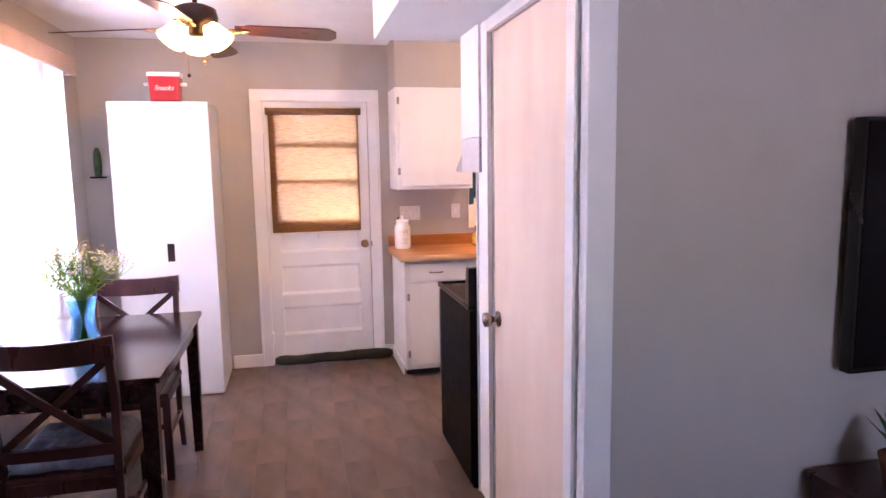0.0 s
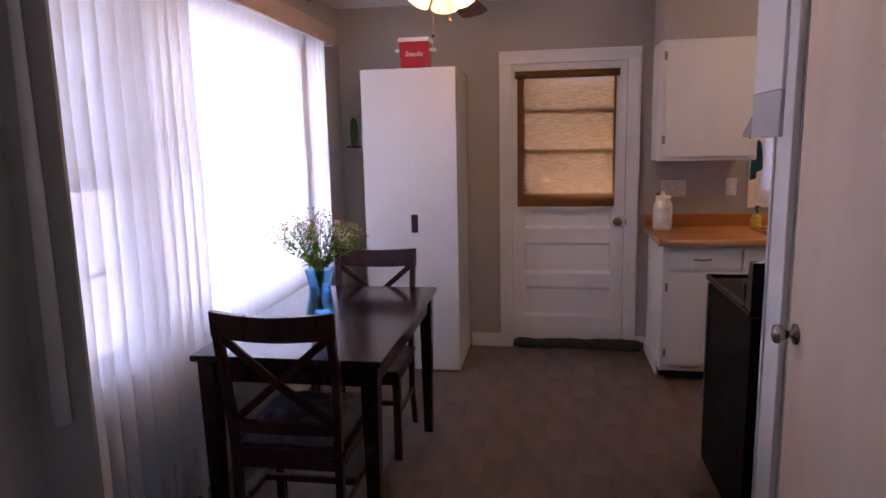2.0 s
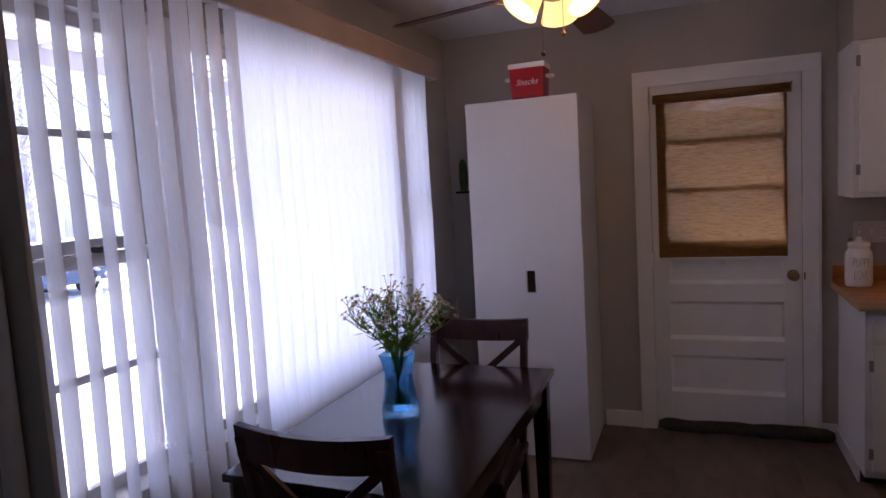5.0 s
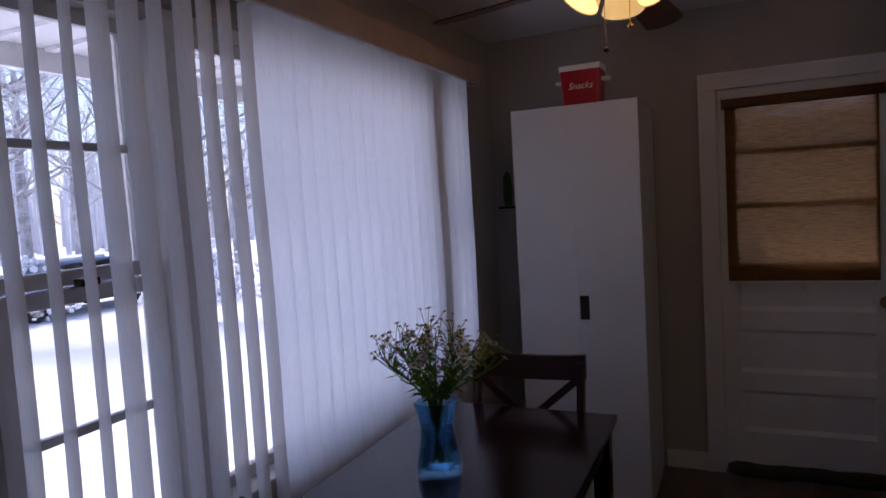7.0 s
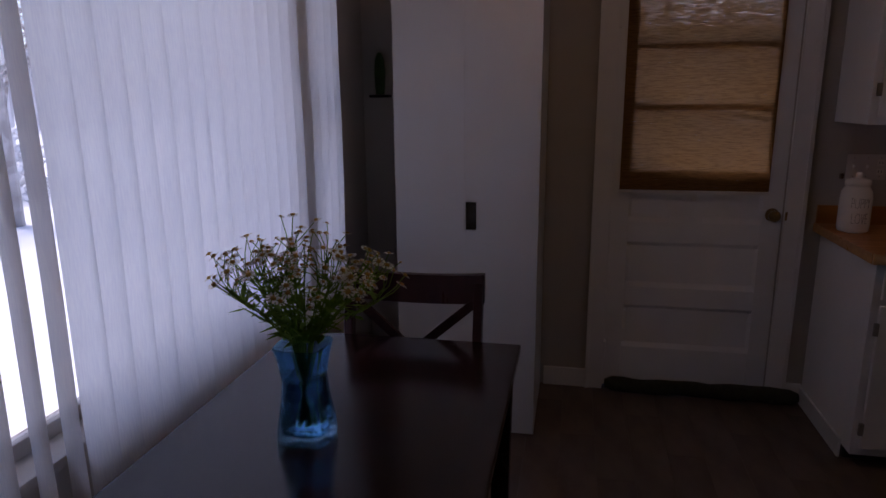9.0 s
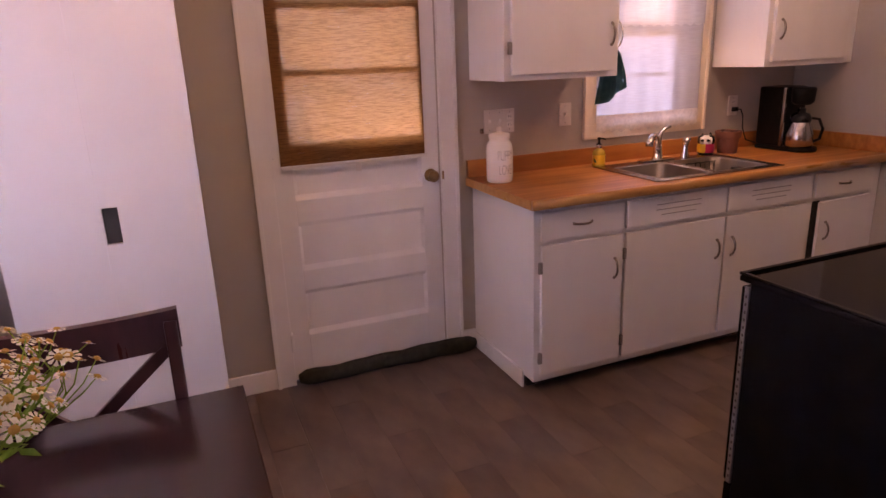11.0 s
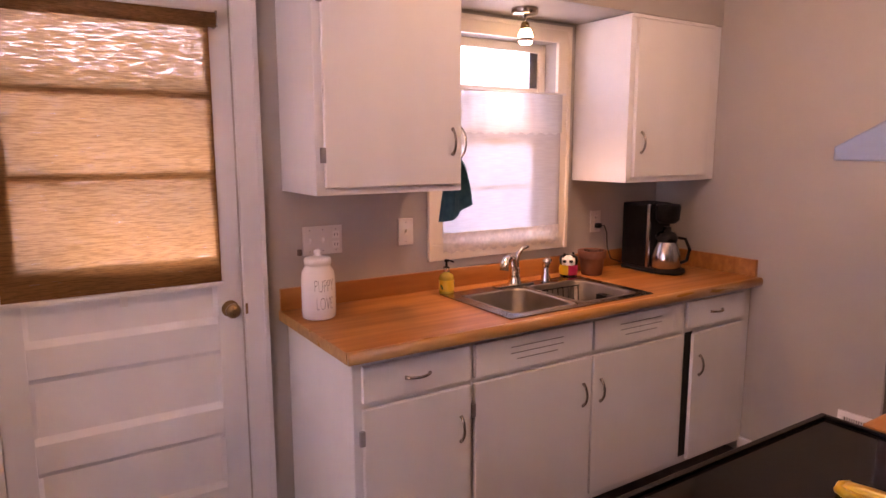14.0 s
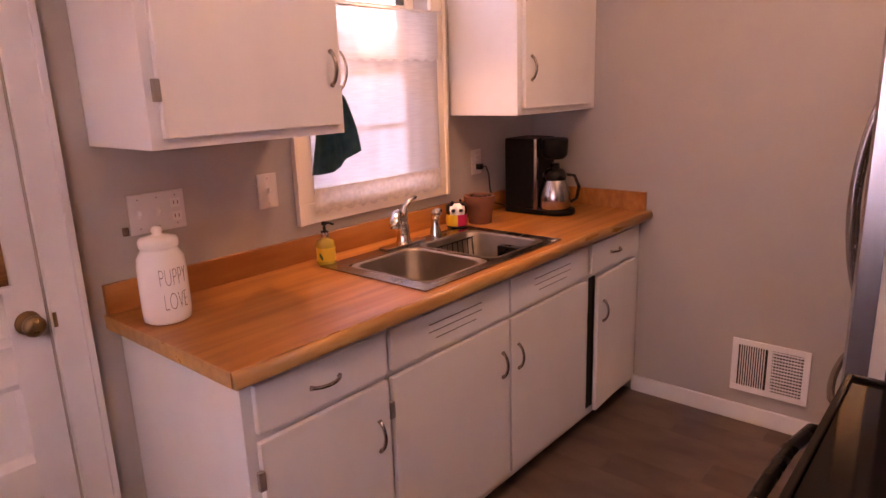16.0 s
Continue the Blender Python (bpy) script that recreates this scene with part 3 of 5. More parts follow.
def tree(x, y, h, seed):
    r = random.Random(seed)
    t = thing("tree", (x, y, -0.7), "bare snow-dusted winter tree in the yard", "tree", "yard trees")
    part("trunk", tube([(x, y, -0.72), (x + .05, y, h * .3), (x + .1, y + .1, h * .65)], [0.17, 0.13, 0.07], 8), M_BARK, t)
    bm, tw = None, bmesh.new()
    for k in range(16):
        z = h * (0.12 + 0.5 * r.random())
        a = r.uniform(0, 6.28)
        ln = h * r.uniform(0.22, 0.42)
        p0 = Vector((x + .06, y + .05, z))
        p1 = p0 + Vector((math.cos(a), math.sin(a), 0.55)) * ln * .5
        p2 = p0 + Vector((math.cos(a), math.sin(a), 0.95 + r.uniform(-.4, .3))) * ln
        bm = tube([p0, p1, p2], [0.045, 0.03, 0.012], 5, bm)
        for j in range(26):
            q = p0.lerp(p2, r.uniform(.2, 1))
            d = Vector((r.uniform(-1, 1), r.uniform(-1, 1), r.uniform(-.2, 1))).normalized() * ln * .33
            tube([q, q + d * .6 + Vector((0, 0, .05)), q + d], [0.012, 0.008, 0.003], 4, tw)
    part("limb_tangle", bm, M_BARK, t)
    part("crown", tw, M_TWIG, t, "fine snow-dusted twigs")


for k, (x, y, h) in enumerate(((-9, -1.0, 6.0), (-13, 3.5, 8.0), (-17, 3.6, 8), (-18, 8, 9), (-15, -3.2, 8), (-21, 2, 9), (-14, 12, 9), (-24, 14, 10), (-10, 6.5, 7))):
    tree(x, y, h, 40 + k)


def shrub(x, y, s, seed):
    r = random.Random(seed)
    bm = bmesh.new()
    for k in range(380):
        a, e = r.uniform(0, 6.28), r.uniform(0.0, 1.5)
        d = Vector((math.cos(a) * math.cos(e), math.sin(a) * math.cos(e), math.sin(e))) * s * r.uniform(.35, 1.05)
        p = Vector((x, y, -.7)) + d
        tube([Vector((x, y, -.7)) + d * .2, p], [0.006, 0.002], 3, bm)
        m = Matrix.Translation(p) @ pose(0, 0, 0, r.uniform(0, 360), r.uniform(0, 360), 0) @ Matrix.Diagonal((*[s * r.uniform(.02, .07) for _ in range(3)], 1))
        bmesh.ops.create_icosphere(bm, subdivisions=1, radius=1, matrix=m)
    solo("shrub", bm, M_SNOW, "snow-covered shrub in the front yard", "shrub", "yard shrubs")


for k, (x, y, s) in enumerate(((-14, 1.2, 1.3), (-15.5, 6.2, 1.5), (-13, 9.5, 1.7))):
    shrub(x, y, s, 70 + k)


for k in range(34):
    a = radians(100 + k * 5.0)
    d_ = 62 + 9 * math.sin(k * 2.3)
    woods_at = (d_ * math.cos(a), d_ * math.sin(a))
    r = random.Random(300 + k)
    woods = bmesh.new() if k == 0 else woods
    for n in range(34):
        px, py = woods_at[0] + r.uniform(-6, 6), woods_at[1] + r.uniform(-6, 6)
        h = r.uniform(4, 11)
        tube([(px, py, -.7), (px + r.uniform(-.4, .4), py, h * .6), (px + r.uniform(-1, 1), py + r.uniform(-1, 1), h)], [.20, .12, .03], 4, woods)
        for q in range(7):
            z = h * r.uniform(.25, .9)
            dx, dy = r.uniform(-1.8, 1.8), r.uniform(-1.8, 1.8)
            tube([(px, py, z), (px + dx, py + dy, z + r.uniform(.4, 1.8))], [.06, .015], 3, woods)
solo("far_woods", woods, M_MIST, "bare snow-dusted woods at the far edge of the yard, haze painted in", "woods", kind="stuff")


def car(x, y, z):
    c = thing("car", (x, y, z), "dark blue parked car with snow on it", "car")
    out = [(y - 2.1, z + .3), (y - 2.1, z + .72), (y - 1.2, z + .86), (y - .6, z + 1.34), (y + .8, z + 1.36), (y + 1.5, z + .92), (y + 2.1, z + .8), (y + 2.1, z + .3)]
    part("body", prism(out, "x", x - .85, x + .85, 0.06), M_CARP, c)
    part("window_band", prism([(y - 1.05, z + .9), (y - .55, z + 1.28), (y + .75, z + 1.30), (y + 1.3, z + .94)], "x", x - .86, x + .86, 0.02), M_BLACK, c)
    part("snow_cover", box(x - .7, y - .55, z + 1.345, x + .7, y + .75, z + 1.43, 0.04), M_SNOW, c)
    for yy in (y - 1.3, y + 1.3):
        for xx in (x - .78, x + .78):
            w = part("wheel", tube([(xx - .09, yy, z + .31), (xx + .09, yy, z + .31)], 0.31, 16), M_TYRE, c)
            part("rim", tube([(xx - .1, yy, z + .31), (xx + .1, yy, z + .31)], 0.18, 12), M_STEEL, w)


car(-15.5, 7.2, -0.70)

# ---- sink window ----
casing("window_2_frame", "cream painted kitchen window casing", 1.70, 2.51, 1.045, 2.118, 0.075, 0.0, M_CREAM, bottom=True)
w2 = thing("window_2", (2.107, 0.07, 1.115), "white double-hung kitchen window over the sink", "window", kind="structure")
for z0, z1, ya in ((1.117, 1.60, 0.045), (1.602, 2.043, 0.080)):
    for b in ((1.777, z0, 2.438, z0 + .04), (1.777, z1 - .04, 2.438, z1), (1.777, z0 + .04, 1.817, z1 - .04), (2.398, z0 + .04, 2.438, z1 - .04)):
        part("window_frame", box(b[0], ya, b[1], b[2], ya + .03, b[3], 0.003), M_CREAM, w2)
    part("screen_frame", box(2.352, ya + .016, z0 + .041, 2.3975, ya + .026, z1 - .041), M_SCREEN, w2, "dark grey screen frame")
    zm = (z0 + z1) / 2
    part("muntin", box(1.817, ya + .006, zm - .011, 2.398, ya + .026, zm + .011, .003), M_CREAM, w2)
    p = part("pane", box(1.817, ya + .012, z0 + .04, 2.398, ya + .015, z1 - .04), M_GLASS, w2, "clear glass pane")
    p.visible_shadow = False
part("window_sill", box(1.777, 0.0, 1.105, 2.438, 0.14, 1.116), M_CREAM, w2)


def curtain(name, x0, x1, z0, z1, y, amp, waves, material, parent, label=""):
    bm = bmesh.new()
    rows = []
    for i in range(7):
        z = z0 + (z1 - z0) * i / 6
        rows.append([bm.verts.new((x0 + (x1 - x0) * k / 80, y + amp * math.sin(k / 80 * waves * 6.283 + .4 * math.sin(k * .13)) * (1 - .3 * i / 6),
                                   z + (0.006 * math.sin(k * .9) if i == 0 else 0))) for k in range(81)])
    for a, b in zip(rows, rows[1:]):
        for k in range(80):
            bm.faces.new((a[k], a[k + 1], b[k + 1], b[k]))
    return part(name, bm, material, parent, label, True)


cur = thing("cafe_curtain", (2.107, -.02, 1.10), "sheer white cafe curtain with lace border over sink window", "curtain")
curtain("sheer", 1.765, 2.452, 1.150, 1.617, -0.026, 0.0024, 6, M_NET, cur)
curtain("header", 1.765, 2.452, 1.612, 1.80, -0.034, 0.003, 8, M_LACE, cur, "gathered sheer header")
curtain("lace", 1.765, 2.452, 1.080, 1.168, -0.0305, 0.0022, 6, M_LACE2, cur, "scalloped lace border")
part("rod", tube([(1.74, -0.032, 1.80), (2.475, -0.032, 1.80)], 0.005, 8), M_ROD, cur)
nb = thing("neighbour_house", (2.6, 7, -0.7), "white clapboard neighbouring house, coloured grey to dim it", "house")
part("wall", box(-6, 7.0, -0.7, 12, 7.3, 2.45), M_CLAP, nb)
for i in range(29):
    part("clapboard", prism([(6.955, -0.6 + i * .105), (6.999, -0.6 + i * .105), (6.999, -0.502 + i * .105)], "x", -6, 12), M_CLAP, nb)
part("roof", prism([(6.6, 2.46), (11.0, 2.46), (11.0, 3.9), (10.7, 3.95), (6.6, 2.56)], "x", -6.2, 12.2), M_SNOW, nb)

# ---- dining things ----
def chair(label):
    c = thing("dining_chair", (0, 0, 0), label, "chair", "dining chairs")
    W = 0.205
    # rear posts lean back above the seat; back is at y = 0, seat goes to +y
    for s in (-1, 1):
        lo = [(s * (W - .01), 0.02 - .05, 0), (s * (W - .01), 0.03, 0.22), (s * (W - .01), 0.035, 0.46), (s * W, 0.012, 0.72), (s * W, -0.03, 0.95)]
        bm = None
        for a, b in zip(lo, lo[1:]):
            bm = bar(a, b, 0.036, 0.028, 0.004, bm, side=(0, 1, 0))
        part("post", bm, M_ESPC, c)
        part("leg", bar((s * (W - .005), 0.41, 0), (s * (W - .005), 0.41, 0.43), 0.036, 0.036, 0.004, side=(1, 0, 0)), M_ESPC, c)
        part("stretcher", bar((s * (W - .008), 0.03, 0.22), (s * (W - .008), 0.41, 0.22), 0.018, 0.028, 0.003, side=(1, 0, 0)), M_ESPC, c)
        part("apron", bar((s * (W - .012), 0.04, 0.405), (s * (W - .012), 0.40, 0.405), 0.02, 0.05, 0.002, side=(1, 0, 0)), M_ESPC, c)
    part("stretcher", bar((-W + .01, 0.25, 0.22), (W - .01, 0.25, 0.22), 0.018, 0.026, 0.003, side=(0, 1, 0)), M_ESPC, c)
    part("apron", bar((-W + .02, 0.405, 0.405), (W - .02, 0.405, 0.405), 0.02, 0.05, 0.002, side=(0, 1, 0)), M_ESPC, c)
    part("apron", bar((-W + .02, 0.035, 0.405), (W - .02, 0.035, 0.405), 0.02, 0.05, 0.002, side=(0, 1, 0)), M_ESPC, c)
    part("seat", box(-W - .012, 0.025, 0.43, W + .012, 0.44, 0.457, 0.008), M_ESPC, c)

    def rail(z0, z1, yy, bow, over):
        bm = bmesh.new()
        n = 12
        rows = []
        for k in range(n + 1):
            u = -1 + 2 * k / n
            x = u * (W + over)
            y = yy - bow * (1 - u * u)
            rise = 0.014 * u * u if over > 0 else 0
            rows.append([bm.verts.new((x, y + d, z + rise * f)) for d, z, f in ((-.012, z0, 1), (.012, z0, 1), (.012 - .006, z1, 1), (-.012 - .006, z1, 1))])
        for a, b in zip(rows, rows[1:]):
            for k in range(4):
                bm.faces.new((a[k], a[(k + 1) % 4], b[(k + 1) % 4], b[k]))
        bm.faces.new(rows[0])
        bm.faces.new(rows[-1])
        bmesh.ops.bevel(bm, geom=[e for e in bm.edges if e.calc_face_angle(0) > .8], offset=0.004, segments=2, profile=.7, affect='EDGES')
        return bm
    part("top_rail", rail(0.875, 0.965, -0.022, 0.018, 0.018), M_ESPC, c, "curved dark top rail")
    part("lower_rail", rail(0.520, 0.565, 0.026, 0.010, -0.01), M_ESPC, c)
    for s in (-1, 1):
        bm = bmesh.new()
        rows = []
        for k in range(9):
            u = k / 8
            c0 = Vector((s * (W - .015) * (1 - 2 * u), -0.018 + 0.044 * u - .016 * math.sin(math.pi * u) + s * .0045, 0.885 - 0.33 * u))
            n_ = Vector((s * .33, 0, 2 * W)).normalized() * -.014
            n_ = Vector((-n_.x, 0, n_.z))
            rows.append([bm.verts.new(c0 + n_ * i_ + Vector((0, j_ * .0065, 0))) for i_, j_ in ((-1, -1), (1, -1), (1, 1), (-1, 1))])
        for a_, b_ in zip(rows, rows[1:]):
            for k in range(4):
                bm.faces.new((a_[k], a_[(k + 1) % 4], b_[(k + 1) % 4], b_[k]))
        bm.faces.new(rows[0])
        bm.faces.new(rows[-1])
        part("cross_brace", bm, M_ESPC, c)
    return c


def cushion(x, y, z):
    t = thing("seat_cushion", (x, y, z), "charcoal tufted square seat cushion on dining chair", "cushion")
    bm = bmesh.new()
    n = 24
    rows = []
    tufts = [(a, b) for a in (-.5, 0, .5) for b in (-.5, 0, .5)]
    for i in range(n + 1):
        row = []
        for j in range(n + 1):
            u, v = -1 + 2 * i / n, -1 + 2 * j / n
            e = max(0, 1 - max(abs(u), abs(v)) ** 6)
            h = 0.075 * e ** .5
            for a, b in tufts:
                h -= 0.030 * e * math.exp(-((u - a) ** 2 + (v - b) ** 2) / .022)
            row.append(bm.verts.new((x + .195 * u, y + .195 * v, z + .004 + h + .004 * math.sin(7 * u + 4 * v))))
        rows.append(row)
    for a, b in zip(rows, rows[1:]):
        for k in range(n):
            bm.faces.new((a[k], a[k + 1], b[k + 1], b[k]))
    bot = [r[0] for r in rows] + rows[-1][1:] + [r[-1] for r in rows[::-1]][1:] + rows[0][::-1][1:-1]
    bm.faces.new(bot)
    part("pad", bm, M_CUSH, t, "", True)
    for a, b in tufts:
        b2 = bmesh.new()
        bmesh.ops.create_icosphere(b2, subdivisions=1, radius=.009, matrix=Matrix.Translation((x + .195 * a, y + .195 * b, z + .050)))
        part("button", b2, M_CUSH, t)
    for s in (-1, 1):
        part("tie", tube([(x + s * .17, y - .19, z + .02), (x + s * .19, y - .215, z - .0), (x + s * .20, y - .225, z - .05)], 0.004, 5), M_CUSH, t)


ch1 = chair("dark espresso wooden dining chair with crossed back and cushion")
ch1.matrix_basis = pose(-0.583, -2.715, 0)
ch2 = copy_thing(ch1, pose(-0.575, -1.435, 0, 0, 0, 180))
tagged(ch2, "dark espresso wooden dining chair with crossed back at table end")
cushion(-0.583, -2.47, 0.457)

table = thing("dining_table", (-0.6, -2.05, 0), "dark espresso rectangular wooden dining table", "table")
TX0, TX1, TY0, TY1, TZ = -0.955, -0.235, -2.648, -1.462, 0.781
part("tabletop", box(TX0, TY0, TZ - .024, TX1, TY1, TZ, 0.004), M_ESP, table)
for a, b, c, d in ((TX0 + .05, TY0 + .04, TX1 - .05, TY0 + .06), (TX0 + .05, TY1 - .06, TX1 - .05, TY1 - .04), (TX0 + .03, TY0 + .06, TX0 + .05, TY1 - .06), (TX1 - .05, TY0 + .06, TX1 - .03, TY1 - .06)):
    part("apron", box(a, b, TZ - .11, c, d, TZ - .025), M_ESP, table)
for x in (TX0 + .05, TX1 - .05):
    for y in (TY0 + .05, TY1 - .05):
        bm = box(x - .032, y - .032, 0, x + .032, y + .032, TZ - .025, 0.004)
        for v in bm.verts:
            if v.co.z < 0.1:
                v.co.x += (x - v.co.x) * .3
                v.co.y += (y - v.co.y) * .3
        part("leg", bm, M_ESP, table)

# wardrobe cabinet
CX0, CX1, CY0, CY1, CZ = -0.855, -0.238, -0.592, -0.012, 2.003
ward = thing("storage_cabinet", (-0.55, -0.3, 0), "tall white two-door storage cabinet with cutout handle", "cabinet")
part("body", box(CX0, CY0 + .020, 0.0, CX1, CY1, CZ, 0.002), M_WARD, ward)
xm = -0.553
part("door", box(CX0 + .001, CY0, 0.012, xm - .0002, CY0 + .018, CZ - .002), M_WARD, ward)
hx0, hx1, hz0, hz1 = xm + .004, xm + .052, 0.945, 1.068
bm = box(xm + .0002, CY0, 0.012, CX1 - .001, CY0 + .018, hz0)
box(xm + .0002, CY0, hz1, CX1 - .001, CY0 + .018, CZ - .002, bm=bm)
box(hx1, CY0, hz0, CX1 - .001, CY0 + .018, hz1, bm=bm)
box(xm + .0002, CY0, hz0, hx0, CY0 + .018, hz1, bm=bm)
d2 = part("door", bm, M_WARD, ward)
# dark sheet behind the cutout paints the shade inside it
part("handle_cutout", box(hx0 - .002, CY0 + .0185, hz0 - .002, hx1 + .002, CY0 + .0195, hz1 + .002), M_RECSHADE, d2, "recessed cutout handle, inner shade painted dark")

# snack tin
tin = thing("snack_tin", (-0.503, -0.5, CZ), "red metal snack tin with white lid and handles", "tin")
bm = bmesh.new()
for z, hw, hd in ((CZ + .001, .088, .066), (CZ + .165, .097, .074)):
    for a, b in ((-1, -1), (1, -1), (1, 1), (-1, 1)):
        bm.verts.new((-0.503 + a * hw, -0.505 + b * hd, z))
bm.verts.ensure_lookup_table()
V = bm.verts
bm.faces.new((V[0], V[1], V[2], V[3]))
bm.faces.new((V[4], V[5], V[6], V[7]))
for k in range(4):
    bm.faces.new((V[k], V[(k + 1) % 4], V[4 + (k + 1) % 4], V[4 + k]))
bmesh.ops.bevel(bm, geom=bm.edges[:], offset=0.012, segments=3, profile=.7, affect='EDGES')
part("body", bm, M_RED, tin, "glossy red tin body")
part("lid", box(-0.604, -0.582, CZ + .160, -0.402, -0.428, CZ + .188, 0.008), M_WHITE, tin, "white tin lid")
for s in (-1, 1):
    part("handle", box(-0.503 + s * .110 - .022, -0.53, CZ + .108, -0.503 + s * .110 + .022, -0.48, CZ + .125, 0.005), M_WHITE, tin, "white side handle")
text_part("lettering", "Snacks", 0.044, (-0.503, -0.5785, CZ + .085), (90 - 2, 0, 0), M_WHITE, tin, 0.35)

# vase with water and flowers
VX, VY = -0.645, -2.092
vase = thing("vase", (VX, VY, TZ), "blue glass square vase half full of water on table", "vase")


def square_ring(bm, r, z, c=0.35):
    pts = []
    for k in range(24):
        a = 2 * math.pi * (k + .5) / 24
        f = 1 / max(abs(math.cos(a)), abs(math.sin(a)))
        rr = r * (1 + (f - 1) * c * 1.9)
        pts.append(bm.verts.new((VX + rr * math.cos(a), VY + rr * math.sin(a), z)))
    return pts


def shell(profile, material, name, parent, closed=True):
    bm = bmesh.new()
    rings = [square_ring(bm, r, z) for r, z in profile]
    for a, b in zip(rings, rings[1:]):
        for k in range(24):
            bm.faces.new((a[k], a[(k + 1) % 24], b[(k + 1) % 24], b[k]))
    bm.faces.new(rings[0])
    if closed:
        bm.faces.new(rings[-1])
    return part(name, bm, material, parent)


h0 = TZ + .001
shell([(.050, h0), (.057, h0 + .004), (.056, h0 + .03), (.045, h0 + .10), (.042, h0 + .14), (.048, h0 + .185), (.056, h0 + .216), (.053, h0 + .217),
       (.045, h0 + .185), (.038, h0 + .14), (.041, h0 + .10), (.050, h0 + .035), (.046, h0 + .022)], M_VASE, "glass_body", vase)
shell([(.045, h0 + .0235), (.0492, h0 + .036), (.0402, h0 + .10), (.0375, h0 + .14)], M_WATER, "water", vase)

fl = thing("flower_bunch", (VX, VY, h0 + .03), "bunch of small cream and yellow daisies with green stems", "flowers")
rf = random.Random(11)
stems, leaves = None, bmesh.new()
petals, cores = bmesh.new(), bmesh.new()
for k in range(34):
    a = rf.uniform(0, 6.283)
    spread = rf.uniform(0.03, 0.185)
    if k < 5:
        a, spread = rf.uniform(-.5, .9), rf.uniform(.21, .27)
    elif k < 9:
        a, spread = rf.uniform(2.6, 4.0), rf.uniform(.19, .25)
    hz = 0.515 - spread * 0.42 + rf.uniform(-.07, .03)
    b0 = Vector((VX - .015 * math.cos(a), VY - .015 * math.sin(a), h0 + .035))
    b1 = Vector((VX + .022 * math.cos(a), VY + .022 * math.sin(a), h0 + .22))
    b2 = Vector((VX + spread * .75 * math.cos(a), VY + spread * .75 * math.sin(a), h0 + hz * .82))
    stems = tube([b0, b1, b1.lerp(b2, .5) + Vector((0, 0, .008)), b2], [.0018, .0018, .0015, .0012], 5, stems)
    for j in range(rf.randint(5, 8)):
        tip = b2 + Vector((rf.uniform(-.05, .05), rf.uniform(-.05, .05), rf.uniform(.0, .07)))
        stems = tube([b2.lerp(b1, rf.uniform(0, .35)), b2.lerp(tip, .5) + Vector((0, 0, -.004)), tip], [.0011, .0010, .0008], 4, stems)
        n = (tip - b1).normalized()
        n = (n + Vector((rf.uniform(-.5, .5), rf.uniform(-.5, .5), rf.uniform(0, .4)))).normalized()
        m = Matrix.Translation(tip) @ n.to_track_quat('Z', 'Y').to_matrix().to_4x4()
        R = rf.uniform(.008, .0145)
        np_ = 9
        for q in range(np_):
            aa = 6.283 * q / np_
            pts = [(R * .30 * math.cos(aa - .25), R * .30 * math.sin(aa - .25), 0), (R * math.cos(aa - .22), R * math.sin(aa - .22), -.001), (R * 1.05 * math.cos(aa + .05), R * 1.05 * math.sin(aa + .05), -.0012), (R * .9 * math.cos(aa + .27), R * .9 * math.sin(aa + .27), -.001)]
            petals.faces.new([petals.verts.new(m @ Vector(p)) for p in pts])
        bmesh.ops.create_icosphere(cores, subdivisions=1, radius=R * .46, matrix=m @ Matrix.Diagonal((1, 1, .6, 1)))
    for j in range(13):
        q = b1.lerp(b2, rf.uniform(.05, .9))
        d = Vector((rf.uniform(-1, 1), rf.uniform(-1, 1), rf.uniform(-.2, .9))).normalized()
        s = d.cross(Vector((0, 0, 1))).normalized() * rf.uniform(.004, .008)
        L_ = rf.uniform(.022, .055)
        leaves.faces.new([leaves.verts.new(p) for p in (q, q + d * L_ * .4 + s, q + d * L_, q + d * L_ * .4 - s)])
tagged(part("stem_bundle", stems, M_STEM, fl, "thin green stems"), kind="stuff")
tagged(part("foliage", leaves, M_STEM, fl, "feathery green leaves"), kind="stuff")
tagged(part("blossom", petals, M_PETAL, fl, "cream petals"), kind="stuff")
tagged(part("floret_mass", cores, M_FCORE, fl, "yellow flower centers"), kind="stuff")

# ---- kitchen: counter run under the window ----
def pull(name, p, q, out, parent, material=None, label="arched satin nickel pull"):
    """An arched bar pull from p to q, standing off towards out."""
    p, q, o = Vector(p), Vector(q), Vector(out)
    pts = []
    for k in range(11):
        u = k / 10
        pts.append(p.lerp(q, u) + o * (math.sin(math.pi * u) ** .6))
    rad = [0.0075 if k in (0, 10) else 0.0052 for k in range(11)]
    return part(name, tube(pts, rad, 8), material or M_NICKEL, parent, label, True)


FY = -0.607


def front(x0, x1, z0, z1, parent, name="door", y=FY, tilt=0.0):
    bm = box(x0, y - .019, z0, x1, y - .001, z1, 0.004)
    if tilt:
        for v in bm.verts:
            v.co.y -= (x1 - v.co.x) * tilt
    return part(name, bm, M_CAB, parent)


def hinge(x, z, parent, y=FY - .012):
    return part("hinge", box(x - .009, y - .011, z - .026, x + .009, y + .002, z + .026, 0.003), M_HINGE, parent, "small nickel hinge")


